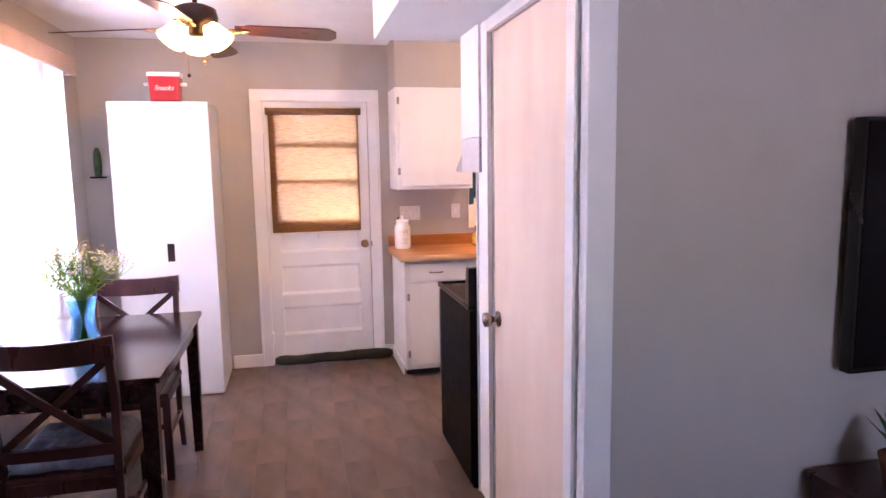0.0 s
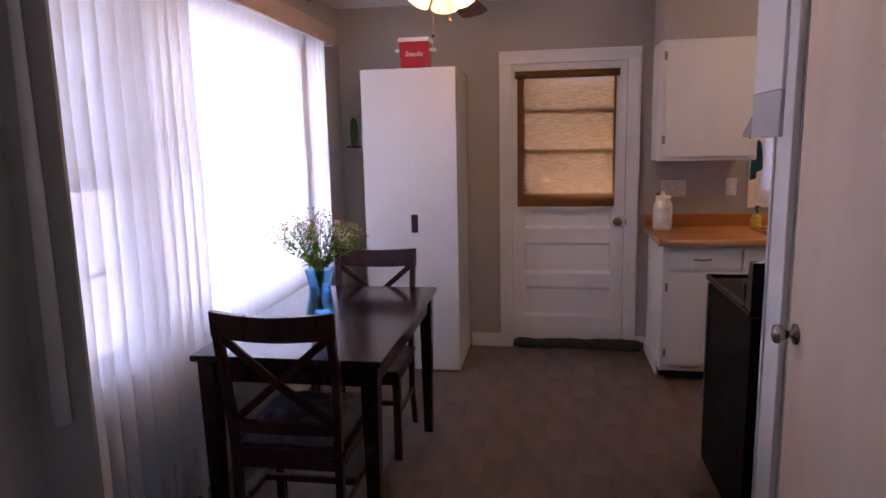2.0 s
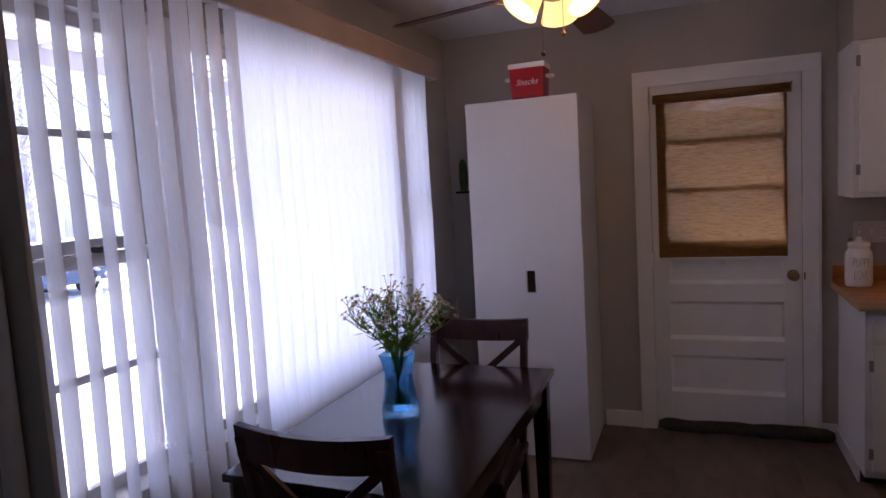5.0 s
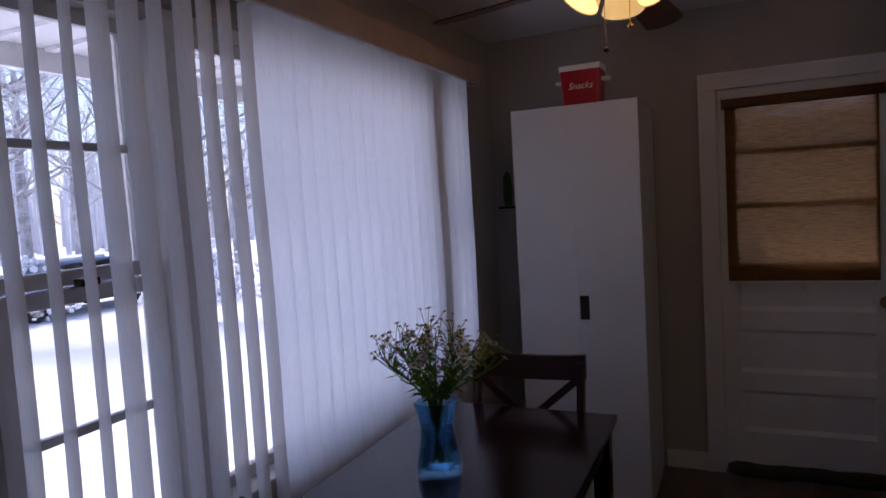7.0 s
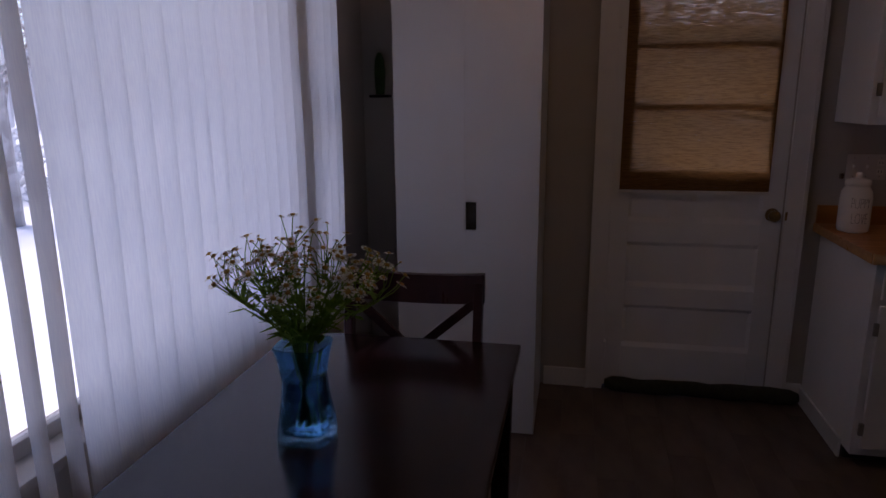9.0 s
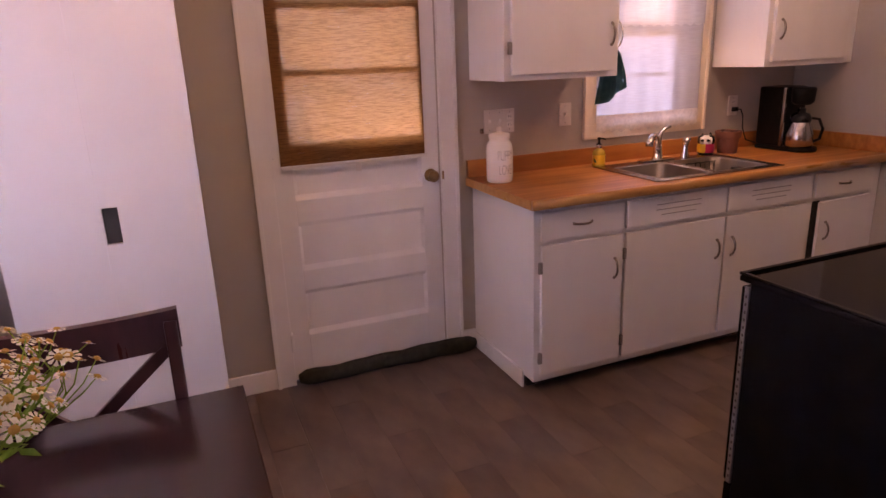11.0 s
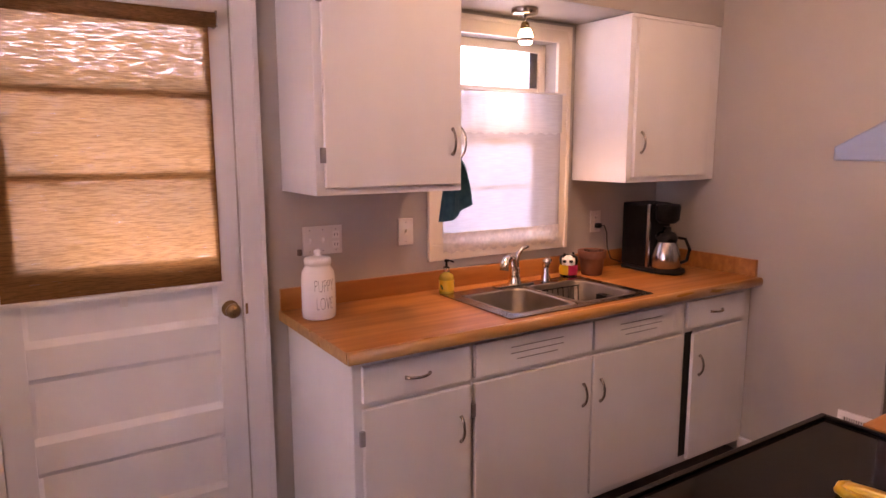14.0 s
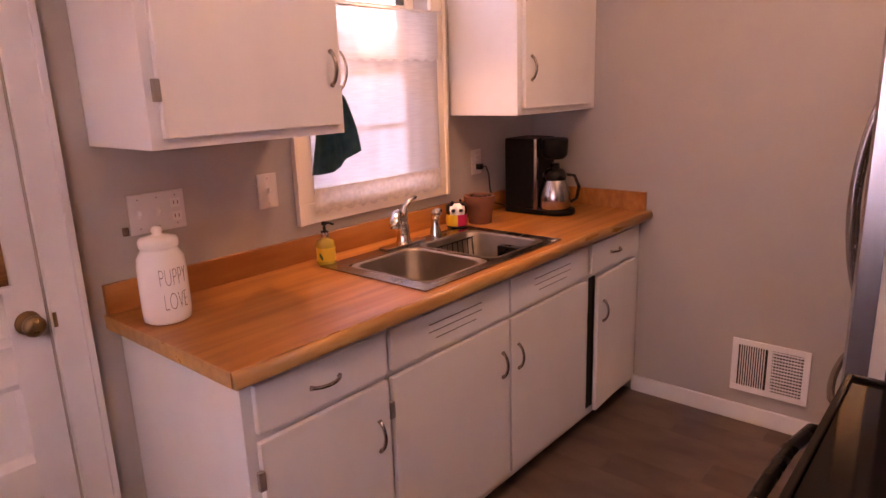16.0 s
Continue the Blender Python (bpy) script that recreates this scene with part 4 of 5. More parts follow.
def base_unit(x0, x1, label, top=0.873):
    u = thing("base_cabinet", ((x0 + x1) / 2, -0.3, 0), label, "cabinet", "kitchen base cabinets")
    part("body", box(x0, -0.605, 0.062, x1, -0.003, top, 0.002), M_CAB, u)
    if top < 0.87:
        part("front_rail", box(x0, -0.605, top + .0005, x1, -0.588, 0.873), M_CAB, u)
    # toe kick coloured near black for the shade under the cabinet
    part("toe_kick", box(x0 + (.002 if x0 > 1.1 else .016), -0.52, 0.0, x1 - .001, -0.50, 0.061), M_RECSHADE, u, "recessed toe kick, shade painted near black")
    return u


ua = base_unit(1.052, 1.513, "white painted base cabinet with one drawer and door")
d = front(1.080, 1.503, 0.100, 0.705, ua)
pull("handle", (1.459, FY - .019, 0.505), (1.459, FY - .019, 0.600), (0, -.024, 0), d)
hinge(1.074, 0.610, d)
hinge(1.074, 0.185, d)
d = front(1.080, 1.503, 0.728, 0.852, ua, "drawer")
pull("handle", (1.235, FY - .019, 0.788), (1.330, FY - .019, 0.788), (0, -.024, 0), d)
part("side_baseboard", box(1.040, -0.522, 0, 1.0515, -0.002, 0.085, 0.004), M_TRIM, ua)

us = base_unit(1.514, 2.690, "white painted double-door sink base cabinet with slotted fronts", 0.735)
for x0, x1, hx, gx in ((1.522, 2.102, 2.058, 1.513), (2.114, 2.672, 2.157, None)):
    d = front(x0, x1, 0.100, 0.705, us)
    pull("handle", (hx, FY - .019, 0.505), (hx, FY - .019, 0.600), (0, -.024, 0), d)
    if gx:
        hinge(gx, 0.610, d)
        hinge(gx, 0.185, d)
    d = front(x0, x1, 0.728, 0.852, us, "false_front")
    xm_ = (x0 + x1) / 2
    for z, w in ((0.768, .10), (0.792, .13), (0.816, .13)):
        # thin grey strips paint the shade inside the slots
        part("vent_slot", box(xm_ - w, FY - .0205, z - .0018, xm_ + w, FY - .0192, z + .0015), M_SLOT, d, "faint vent slot, its shade painted grey")

uc_ = base_unit(2.691, 3.208, "white painted base cabinet with door slightly ajar")
# dark strip paints the shade beside the ajar door
part("door_gap", box(2.711, FY - .0015, 0.100, 2.765, FY + .0005, 0.705), M_RECSHADE, uc_, "dark strip painting the shade behind the ajar door")
d = front(2.722, 3.130, 0.100, 0.705, uc_, tilt=0.06)
pull("handle", (2.772, FY - .042, 0.505), (2.772, FY - .042, 0.600), (0, -.024, 0), d)
d = front(2.705, 3.130, 0.728, 0.852, uc_, "drawer")
pull("handle", (2.868, FY - .019, 0.788), (2.955, FY - .019, 0.788), (0, -.024, 0), d)

ctr = thing("countertop", (2.1, -0.32, 0.874), "butcher-block patterned laminate countertop with backsplash", "countertop")
SX0, SX1, SY0, SY1 = 1.715, 2.450, -0.575, -0.150
bm = bmesh.new()
gx, gy = (1.020, SX0, SX1, XR - .001), (-0.640, SY0, SY1, -0.001)
gv = [[[bm.verts.new((x_, y_, z_)) for y_ in gy] for x_ in gx] for z_ in (0.875, 0.915)]
for i in range(3):
    for j in range(3):
        if (i, j) != (1, 1):
            for L_ in gv:
                bm.faces.new((L_[i][j], L_[i + 1][j], L_[i + 1][j + 1], L_[i][j + 1]))
loops = [[(0, 0), (1, 0), (2, 0), (3, 0), (3, 1), (3, 2), (3, 3), (2, 3), (1, 3), (0, 3), (0, 2), (0, 1)], [(1, 1), (2, 1), (2, 2), (1, 2)]]
for lp_ in loops:
    for (i, j), (k, l) in zip(lp_, lp_[1:] + lp_[:1]):
        bm.faces.new((gv[0][i][j], gv[0][k][l], gv[1][k][l], gv[1][i][j]))
part("top", bm, M_COUNTER, ctr)
prof = [(-0.6402, 0.875), (-0.655, 0.875)] + [(-0.655 - .012 * math.sin(a), 0.897 - .020 * math.cos(a)) for a in [k * math.pi / 8 for k in range(1, 8)]] + [(-0.655, 0.9172), (-0.6402, 0.9155)]
part("front_edge", prism(prof, "x", 1.019, XR - .001), M_EDGE, ctr, "rolled golden front edge", True)
part("backsplash", box(1.022, -0.020, 0.9155, XR - .021, -0.001, 1.002, 0.004), M_COUNTER, ctr)
part("side_splash", box(XR - .020, -0.635, 0.9155, XR - .001, -0.001, 1.002, 0.004), M_COUNTER, ctr)
part("end_cap", box(1.0165, -0.640, 0.876, 1.0195, -0.002, 0.914), M_EDGE, ctr)

sink = thing("sink", (2.08, -0.36, 0.916), "stainless steel double-bowl drop-in sink", "sink")


M_BOWL = mat("satin_steel_bowl", (0.27, 0.235, 0.205), (0.21, 0.185, 0.16), 9, 0.42, 1.0, bump=0.03)


def bowl(x0, x1, y0, y1, depth, parent):
    bm = bmesh.new()
    rings = []
    for inset, z, r in ((-.012, 0.9205, .035), (0, 0.9205, .045), (.004, 0.914, .05), (.014, 0.92 - depth * .9, .06), (.03, 0.92 - depth, .05)):
        ring = []
        cx0, cx1, cy0, cy1 = x0 + inset, x1 - inset, y0 + inset, y1 - inset
        for cx, cy, a0 in ((cx1 - r, cy1 - r, 0), (cx0 + r, cy1 - r, 90), (cx0 + r, cy0 + r, 180), (cx1 - r, cy0 + r, 270)):
            for k in range(6):
                a = radians(a0 + 18 * k)
                ring.append(bm.verts.new((cx + r * math.cos(a), cy + r * math.sin(a), z)))
        rings.append(ring)
    n = len(rings[0])
    for a, b in zip(rings, rings[1:]):
        for k in range(n):
            bm.faces.new((a[k], a[(k + 1) % n], b[(k + 1) % n], b[k]))
    bm.faces.new(rings[-1])
    p = part("bowl", bm, M_BOWL, parent, "brushed steel bowl", True)
    cx, cy = (x0 + x1) / 2, (y0 + y1) / 2
    part("drain", lathe(cx, cy, [(0.042, 0.922 - depth), (0.036, 0.925 - depth), (0.024, 0.9235 - depth), (0, 0.9235 - depth)], 20), M_CHROME, p)


bowl(1.755, 2.062, -0.560, -0.215, 0.17, sink)
bowl(2.102, 2.420, -0.560, -0.215, 0.17, sink)
for b in ((1.690, -0.612, 1.744, -0.122), (2.074, -0.572, 2.090, -0.203), (2.432, -0.612, 2.478, -0.122), (1.744, -0.612, 2.432, -0.572), (1.744, -0.203, 2.432, -0.122)):
    part("rim", box(b[0], b[1], 0.9162, b[2], b[3], 0.9212, 0.0015), M_STEEL, sink)
rack = thing("sink_rack", (2.26, -0.38, 0.755), "dark wire dish rack inside the sink bowl", "dish rack")
for k in range(9):
    x = 2.135 + k * .032
    part("wire", tube([(x, -0.535, 0.90), (x, -0.525, 0.775), (x, -0.25, 0.775), (x, -0.24, 0.90)], 0.0022, 6), M_BLACKM, rack)
for y in (-0.535, -0.24):
    part("rail", tube([(2.128, y, 0.90), (2.398, y, 0.90)], 0.003, 6), M_BLACKM, rack)
for x in (2.14, 2.39):
    for y in (-.5, -.28):
        part("foot", tube([(x, y, 0.7505), (x, y, 0.775)], 0.004, 6), M_BLACKM, rack)
solo("sink_sponge_cup", box(2.345, -0.52, 0.79, 2.385, -0.40, 0.895, 0.006), M_BLACKM, "black sponge caddy hung in the dish rack", "sponge caddy")

fc = thing("faucet", (2.07, -0.150, 0.9215), "chrome single-lever kitchen faucet", "faucet")
part("base_plate", box(1.965, -0.178, 0.9215, 2.175, -0.128, 0.929, 0.0035), M_CHROME, fc)
part("column", lathe(2.08, -0.150, [(0.032, 0.929), (0.027, 0.942), (0.023, 0.972), (0.0225, 0.995), (0.018, 1.006), (0.0, 1.011)], 20), M_CHROME, fc, "", True)
part("spout", tube([(2.077, -0.154, 0.950), (2.062, -0.164, 1.005), (2.038, -0.180, 1.046), (2.003, -0.202, 1.062), (1.972, -0.222, 1.056), (1.952, -0.235, 1.036), (1.947, -0.238, 1.016)], [.017, .017, .017, .017, .018, .020, .020], 12), M_CHROME, fc, "", True)
part("lever", tube([(2.081, -0.149, 0.996), (2.085, -0.148, 1.030), (2.096, -0.149, 1.064), (2.120, -0.150, 1.086), (2.155, -0.152, 1.096)], [.020, .017, .012, .009, .007], 10), M_CHROME, fc, "", True)
sp = thing("side_sprayer", (2.265, -0.150, 0.9215), "chrome side sprayer beside faucet", "sprayer")
part("base", lathe(2.265, -0.152, [(0.024, 0.9215), (0.022, 0.94), (0.017, 0.955), (0.016, 0.99)], 16), M_CHROME, sp, "", True)
part("head", tube([(2.265, -0.152, 0.99), (2.264, -0.158, 1.012), (2.260, -0.178, 1.024)], [.017, .020, .015], 12), M_CHROME, sp, "", True)

# counter things
jar = thing("ceramic_canister", (1.112, -0.185, 0.9155), "white ceramic treat canister with lid and lettering", "canister")
JX, JY, Jz = 1.112, -0.185, 0.9155
part("jar", lathe(JX, JY, [(0, Jz), (0.0539, Jz), (0.0614, Jz + .006), (0.0632, Jz + .03), (0.0632, Jz + .15), (0.0595, Jz + .178), (0.0484, Jz + .196), (0.0484, Jz + .202)], 32), M_CERAM, jar, "", True)
part("lid", lathe(JX, JY, [(0.0484, Jz + .2025), (0.0512, Jz + .206), (0.0512, Jz + .222), (0.0456, Jz + .230), (0.020, Jz + .235), (0.012, Jz + .239), (0.015, Jz + .250), (0.010, Jz + .258), (0, Jz + .260)], 32), M_CERAM, jar, "white lid with round knob", True)
for row, words in ((Jz + .128, "PUPPY"), (Jz + .062, "LOVE")):
    ob = text_part("lettering", words, 0.046, (0, 0, 0), (0, 0, 0), M_LETTER, jar, 0, 0.0006, -0.0014)
    me = ob.data
    for v in me.vertices:
        p = v.co + Vector(ORG[jar])
        ang = radians(-90) + p.x / 0.0685 * .66
        rr = 0.0636 + p.z
        v.co = Vector((JX + rr * math.cos(ang), JY + rr * math.sin(ang), row + p.y * 1.5)) - ORG[jar]

bt = thing("soap_dispenser", (1.735, -0.105, 0.9155), "yellow glass soap bottle with pump", "soap bottle")
M_SOAP = mat("yellow_soap_bottle", (0.55, 0.40, 0.07), (0.44, 0.33, 0.06), 30, 0.12)
part("bottle", lathe(1.735, -0.105, [(0, .9155), (.030, .9155), (.033, .922), (.033, .985), (.028, 1.0), (.013, 1.008), (.013, 1.018)], 24), M_SOAP, bt, "yellow bottle", True)
part("label_band", lathe(1.735, -0.105, [(.0336, .930), (.0336, .978)], 24), M_YELLOW, bt, "yellow printed label")
for deg, z, tall in ((200, .948, 1.5), (318, .962, 1.3), (352, .942, 1.4)):
    a = radians(deg)
    b2 = bmesh.new()
    bmesh.ops.create_icosphere(b2, subdivisions=1, radius=.010, matrix=Matrix.Translation((1.735 + .0338 * math.cos(a), -0.105 + .0338 * math.sin(a), z)) @ pose(0, 0, 0, 0, 0, deg) @ pose(0, 0, 0, 25, 0, 0) @ Matrix.Diagonal((.10, .6, tall, 1)))
    part("leaf_print", b2, M_PLANT, bt, "dark green leaf print")
part("collar", lathe(1.735, -0.105, [(.0142, 1.012), (.0146, 1.022), (.0142, 1.030)], 16), M_CHROME, bt, "silver collar")
part("pump", lathe(1.735, -0.105, [(.0135, 1.018), (.014, 1.034), (.006, 1.036), (.005, 1.055), (.010, 1.056), (.010, 1.066), (0, 1.068)], 16), M_BLACKM, bt, "black pump", True)
part("nozzle", tube([(1.735, -0.105, 1.061), (1.745, -0.120, 1.062), (1.752, -0.135, 1.057)], .004, 8), M_BLACKM, bt)

# owl ornament, one mesh with painted faces
bm = lathe(2.443, -0.118, [(0, .9155), (.036, .9155), (.045, .93), (.047, .955), (.043, .978), (.046, 1.0), (.043, 1.016), (.026, 1.026), (0, 1.028)], 24)
for s in (-1, 1):
    bmesh.ops.create_cone(bm, cap_ends=True, segments=8, radius1=.014, radius2=.002, depth=.022, matrix=Matrix.Translation((2.443 + s * .028, -0.118, 1.026)))
    bmesh.ops.create_uvsphere(bm, u_segments=12, v_segments=8, radius=.016, matrix=Matrix.Translation((2.443 - .034 + s * .011, -0.118 - .030 - s * .012, 1.0)) @ Matrix.Diagonal((.8, .8, 1, 1)))
pupils = [Vector((2.443 - .034 + s * .011, -0.118 - .030 - s * .012, 1.0)) + Vector((-.74, -.67, 0)) * .0115 for s in (-1, 1)]
for p in pupils:
    bmesh.ops.create_uvsphere(bm, u_segments=8, v_segments=6, radius=.0075, matrix=Matrix.Translation(p))
owl = solo("owl_ornament", bm, M_BLACKM, "small painted ceramic owl with yellow wing and pink belly", "ornament", smooth=True)
for m_ in (M_YELLOW, mat("pink_paint", (0.55, 0.02, 0.10), rough=.3), M_WHITE):
    owl.data.materials.append(m_)
for f_ in owl.data.polygons:
    c = f_.center
    ahead, side = -.74 * c.x - .67 * c.y, .67 * c.x - .74 * c.y
    if min((c + ORG[owl] - p).length for p in pupils) < .0078:
        f_.material_index = 0
    elif c.z > .066 and ahead > .022 and c.z < .106:
        f_.material_index = 3
    elif .012 < c.z < .062 and ahead > -.005:
        f_.material_index = 2 if side > .002 else 1

pot = thing("flower_pot", (2.585, -0.135, 0.9155), "terracotta flower pot with dry succulent", "plant pot")
part("pot", lathe(2.585, -0.135, [(0, .9155), (.050, .9155), (.051, .9165), (.0600, .997), (.0604, .9995), (.0668, 1.000), (.0675, 1.002), (.0705, 1.036), (.0700, 1.038), (.063, 1.039), (.060, 1.022), (0, 1.022)], 28), M_TERRA, pot, "", True)
rp = random.Random(3)
for k in range(16):
    a, r_ = rp.uniform(0, 6.28), rp.uniform(0, .042)
    b2 = bmesh.new()
    bmesh.ops.create_icosphere(b2, subdivisions=1, radius=rp.uniform(.008, .016), matrix=Matrix.Translation((2.585 + r_ * math.cos(a), -0.135 + r_ * math.sin(a), 1.028 + rp.uniform(0, .012))) @ Matrix.Diagonal((1, 1, .7, 1)))
    part("leaf", b2, M_SOIL, pot, "", True)

# coffee maker with steel carafe
cm = thing("coffee_maker", (2.90, -0.22, 0.9155), "black drip coffee maker with steel thermal carafe", "coffee maker")
M_COFFEE = mat("matte_black_plastic", (0.007, 0.0065, 0.007), (0.010, 0.009, 0.010), 30, 0.5, bump=0.05, spec=0.12)
part("base", box(2.815, -0.300, 0.9157, 3.000, -0.085, 0.940, 0.008), M_COFFEE, cm)
part("warming_plate", lathe(2.905, -0.318, [(0, .9157), (.080, .9157), (.083, .925), (.080, .939), (0, .940)], 28), M_COFFEE, cm, "round black warming plate", True)
part("tower", box(2.815, -0.245, 0.9405, 3.000, -0.085, 1.265, 0.014), M_COFFEE, cm)
part("brew_head", lathe(2.905, -0.300, [(.0, 1.168), (.040, 1.168), (.058, 1.185), (.062, 1.255), (.056, 1.263), (0, 1.264)], 24), M_COFFEE, cm, "round black brew head", True)
part("trim_strip", box(2.8145, -0.262, 0.942, 2.8285, -0.2455, 1.262, .003), M_STEELV, cm, "steel side strip")
car_ = part("carafe", lathe(2.890, -0.312, [(0, .9405), (.068, .9405), (.075, .95), (.072, 1.01), (.054, 1.068), (.050, 1.076)], 28), M_STEELV, cm, "brushed steel thermal carafe", True)
part("carafe_lid", lathe(2.890, -0.312, [(.052, 1.0765), (.054, 1.10), (.042, 1.122), (.022, 1.128), (.020, 1.150), (0, 1.152)], 24), M_BLACKM, car_, "black carafe lid", True)
part("carafe_handle", tube([(2.920, -0.345, 1.098), (2.945, -0.382, 1.092), (2.958, -0.400, 1.04), (2.950, -0.392, .985), (2.930, -0.366, .968)], .008, 8), M_BLACKM, car_, "black handle", True)


cm.location.x += 0.035


def plate(x0, x1, z0, z1, label, kinds, y=0.0):
    t = thing("wall_plate", ((x0 + x1) / 2, y, z0), label, "wall plate", "kitchen wall plates")
    part("cover", box(x0, y - .007, z0, x1, y - .0005, z1, 0.003), M_PLATE, t)
    n = len(kinds)
    w = (x1 - x0) / n
    zc = (z0 + z1) / 2
    for k, kind in enumerate(kinds):
        xc = x0 + w * (k + .5)
        if kind == "switch":
            part("slot", box(xc - .005, y - .0085, zc - .012, xc + .005, y - .0071, zc + .012), M_ROD, t)
            part("toggle", box(xc - .0035, y - .018, zc - .002, xc + .0035, y - .0086, zc + .009, .001), M_WHITE, t)
        else:
            for dz in (-.020, .020):
                part("socket", box(xc - .015, y - .009, zc + dz - .014, xc + .015, y - .0071, zc + dz + .014, .0008), M_ROD, t)
                for dx in (-.006, .006):
                    # raised dark box paints the shade in the socket hole
                    part("socket_slot", box(xc + dx - .0012, y - .0098, zc + dz - .005, xc + dx + .0012, y - .0091, zc + dz + .006), M_HOLE, t)
        for dz in (-.042, .042):
            part("screw", box(xc - .002, y - .0078, zc + dz - .002, xc + .002, y - .0071, zc + dz + .002), M_SLOT, t)
    return t


plate(1.124, 1.291, 1.122, 1.237, "white three-gang switch and outlet plate", ("switch", "switch", "outlet"))
plate(1.553, 1.626, 1.129, 1.245, "white single switch plate beside window", ("switch",))
plate(2.700, 2.770, 1.105, 1.218, "white wall outlet with plugged-in cord", ("outlet",))
cord = thing("power_cord", (2.76, -.03, 0.93), "black coffee maker power cord plugged into outlet", "cord")
part("plug", box(2.722, -0.036, 1.128, 2.750, -0.0105, 1.154, .004), M_BLACKM, cord)
part("cable", tube([(2.750, -0.024, 1.140), (2.775, -0.03, 1.138), (2.79, -0.035, 1.10), (2.785, -0.045, 1.03), (2.80, -0.06, .965), (2.852, -0.082, .945)], .0035, 8), M_BLACKM, cord, "", True)
solo("wall_hook", box(1.100, -.012, 1.125, 1.116, -.0005, 1.150, .004), M_NICKEL, "small grey wall hook beside switch plate", "wall hook")

# ---- wall cabinets ----
def wall_unit(x0, x1, dx0, dx1, hx, label, hinges, y0=-0.355, z0=1.383, z1=2.137):
    u = thing("wall_cabinet", ((x0 + x1) / 2, -0.18, z0), label, "cabinet", "kitchen wall cabinets")
    part("body", box(x0, y0, z0, x1, -0.002, z1, 0.002), M_CAB, u)
    d = part("door", box(dx0, y0 - .0195, z0 + .026, dx1, y0 - .001, z1 - .02, 0.004), M_CAB, u)
    pull("handle", (hx, y0 - .0195, 1.520), (hx, y0 - .0195, 1.615), (0, -.024, 0), d)
    for z in (1.52, 2.04):
        if hinges:
            hinge(hinges, z, d, y0 - .012)
    part("crown_strip", box(x0 - .004, y0 - .010, z1 - .016, x1, y0 - .0005, z1, .003), M_CAB, u)
    return u


wall_unit(1.050, 1.640, 1.078, 1.622, 1.588, "white painted wall cabinet beside the sink window", 1.070)
wall_unit(2.558, 3.150, 2.590, 3.120, 2.633, "white painted wall cabinet above coffee maker", None)
part("filler_strip", box(3.151, -0.352, 1.386, XR - .001, -0.002, 2.136), M_CAB, None)
tagged(bpy.data.objects["filler_strip"], "white filler strip between wall cabinet and wall", "filler strip", kind="structure")

ring = thing("towel_ring", (1.655, -0.24, 1.52), "chrome towel ring on the side of wall cabinet", "towel ring")
part("mount", tube([(1.6405, -0.294, 1.631), (1.660, -0.294, 1.631)], [.018, .010], 14), M_CHROME, ring)
part("loop", tube([(1.660, -0.294 + .066 * math.sin(a), 1.565 + .066 * math.cos(a)) for a in [k * 2 * math.pi / 24 for k in range(25)]], .0042, 8), M_CHROME, ring, "", True)
bm = bmesh.new()
rows = []
for i in range(13):
    u = i / 12
    row = []
    for k in range(17):
        v = k / 16
        w = 0.012 + 0.106 * u ** .6
        y = -0.296 + (v - .5) * 2 * w + .024 * u
        z = 1.500 - 0.182 * u - .088 * u * v + .012 * math.sin(5 * v + 2 * u) * u
        x = 1.662 + .014 * math.sin(v * 11 + u * 2) * (1 - .3 * u) + .004 * math.sin(23 * v)
        row.append(bm.verts.new((x, y, z)))
    rows.append(row)
for a, b in zip(rows, rows[1:]):
    for k in range(16):
        bm.faces.new((a[k], a[k + 1], b[k + 1], b[k]))
bmesh.ops.solidify(bm, geom=bm.faces[:], thickness=.008)
solo("dish_towel", bm, M_TEAL, "dark teal dish towel draped through the towel ring", "towel", smooth=True)

# flush ceiling light of the kitchen, lit
kl = thing("ceiling_light", (2.10, -1.35, ZC - .001), "round flush kitchen ceiling light with frosted glass, lit", "ceiling light")
part("canopy", lathe(2.10, -1.35, [(.0, ZC - .001), (.125, ZC - .001), (.125, ZC - .022), (.112, ZC - .030), (0, ZC - .030)], 32), M_NICKEL, kl, "", True)
part("diffuser", lathe(2.10, -1.35, [(.115, ZC - .031), (.118, ZC - .048), (.095, ZC - .078), (.050, ZC - .094), (0, ZC - .098)], 32), M_BULB, kl, "lit frosted glass dome", True)
point_lamp("kitchen_ceiling_lamp", (2.10, -1.35, 2.32), 0.92, (1.0, 0.70, 0.45), .07)

# lamp over the sink
sl = thing("sink_lamp", (2.10, -0.165, 2.02), "small brushed nickel ceiling spotlight, lit, above sink", "lamp")
part("canopy", lathe(2.10, -0.165, [(.058, 2.139), (.058, 2.118), (.054, 2.112), (0, 2.112)], 28), M_NICKEL, sl, "", True)
part("stem", tube([(2.10, -0.165, 2.112), (2.10, -0.168, 2.075)], .006, 8), M_NICKEL, sl)
part("socket", lathe(2.10, -0.168, [(.008, 2.085), (.018, 2.078), (.021, 2.055), (.018, 2.052)], 16), M_BRASS, sl, "", True)
part("shade", lathe(2.102, -0.170, [(.019, 2.054), (.030, 2.036), (.033, 2.010), (.026, 1.990), (0, 1.986)], 20), M_BULB, sl, "lit striped glass shade", True)
part("stripe", lathe(2.102, -0.170, [(.0335, 2.014), (.0336, 2.008), (.0320, 2.000)], 20), M_NICKEL, sl)

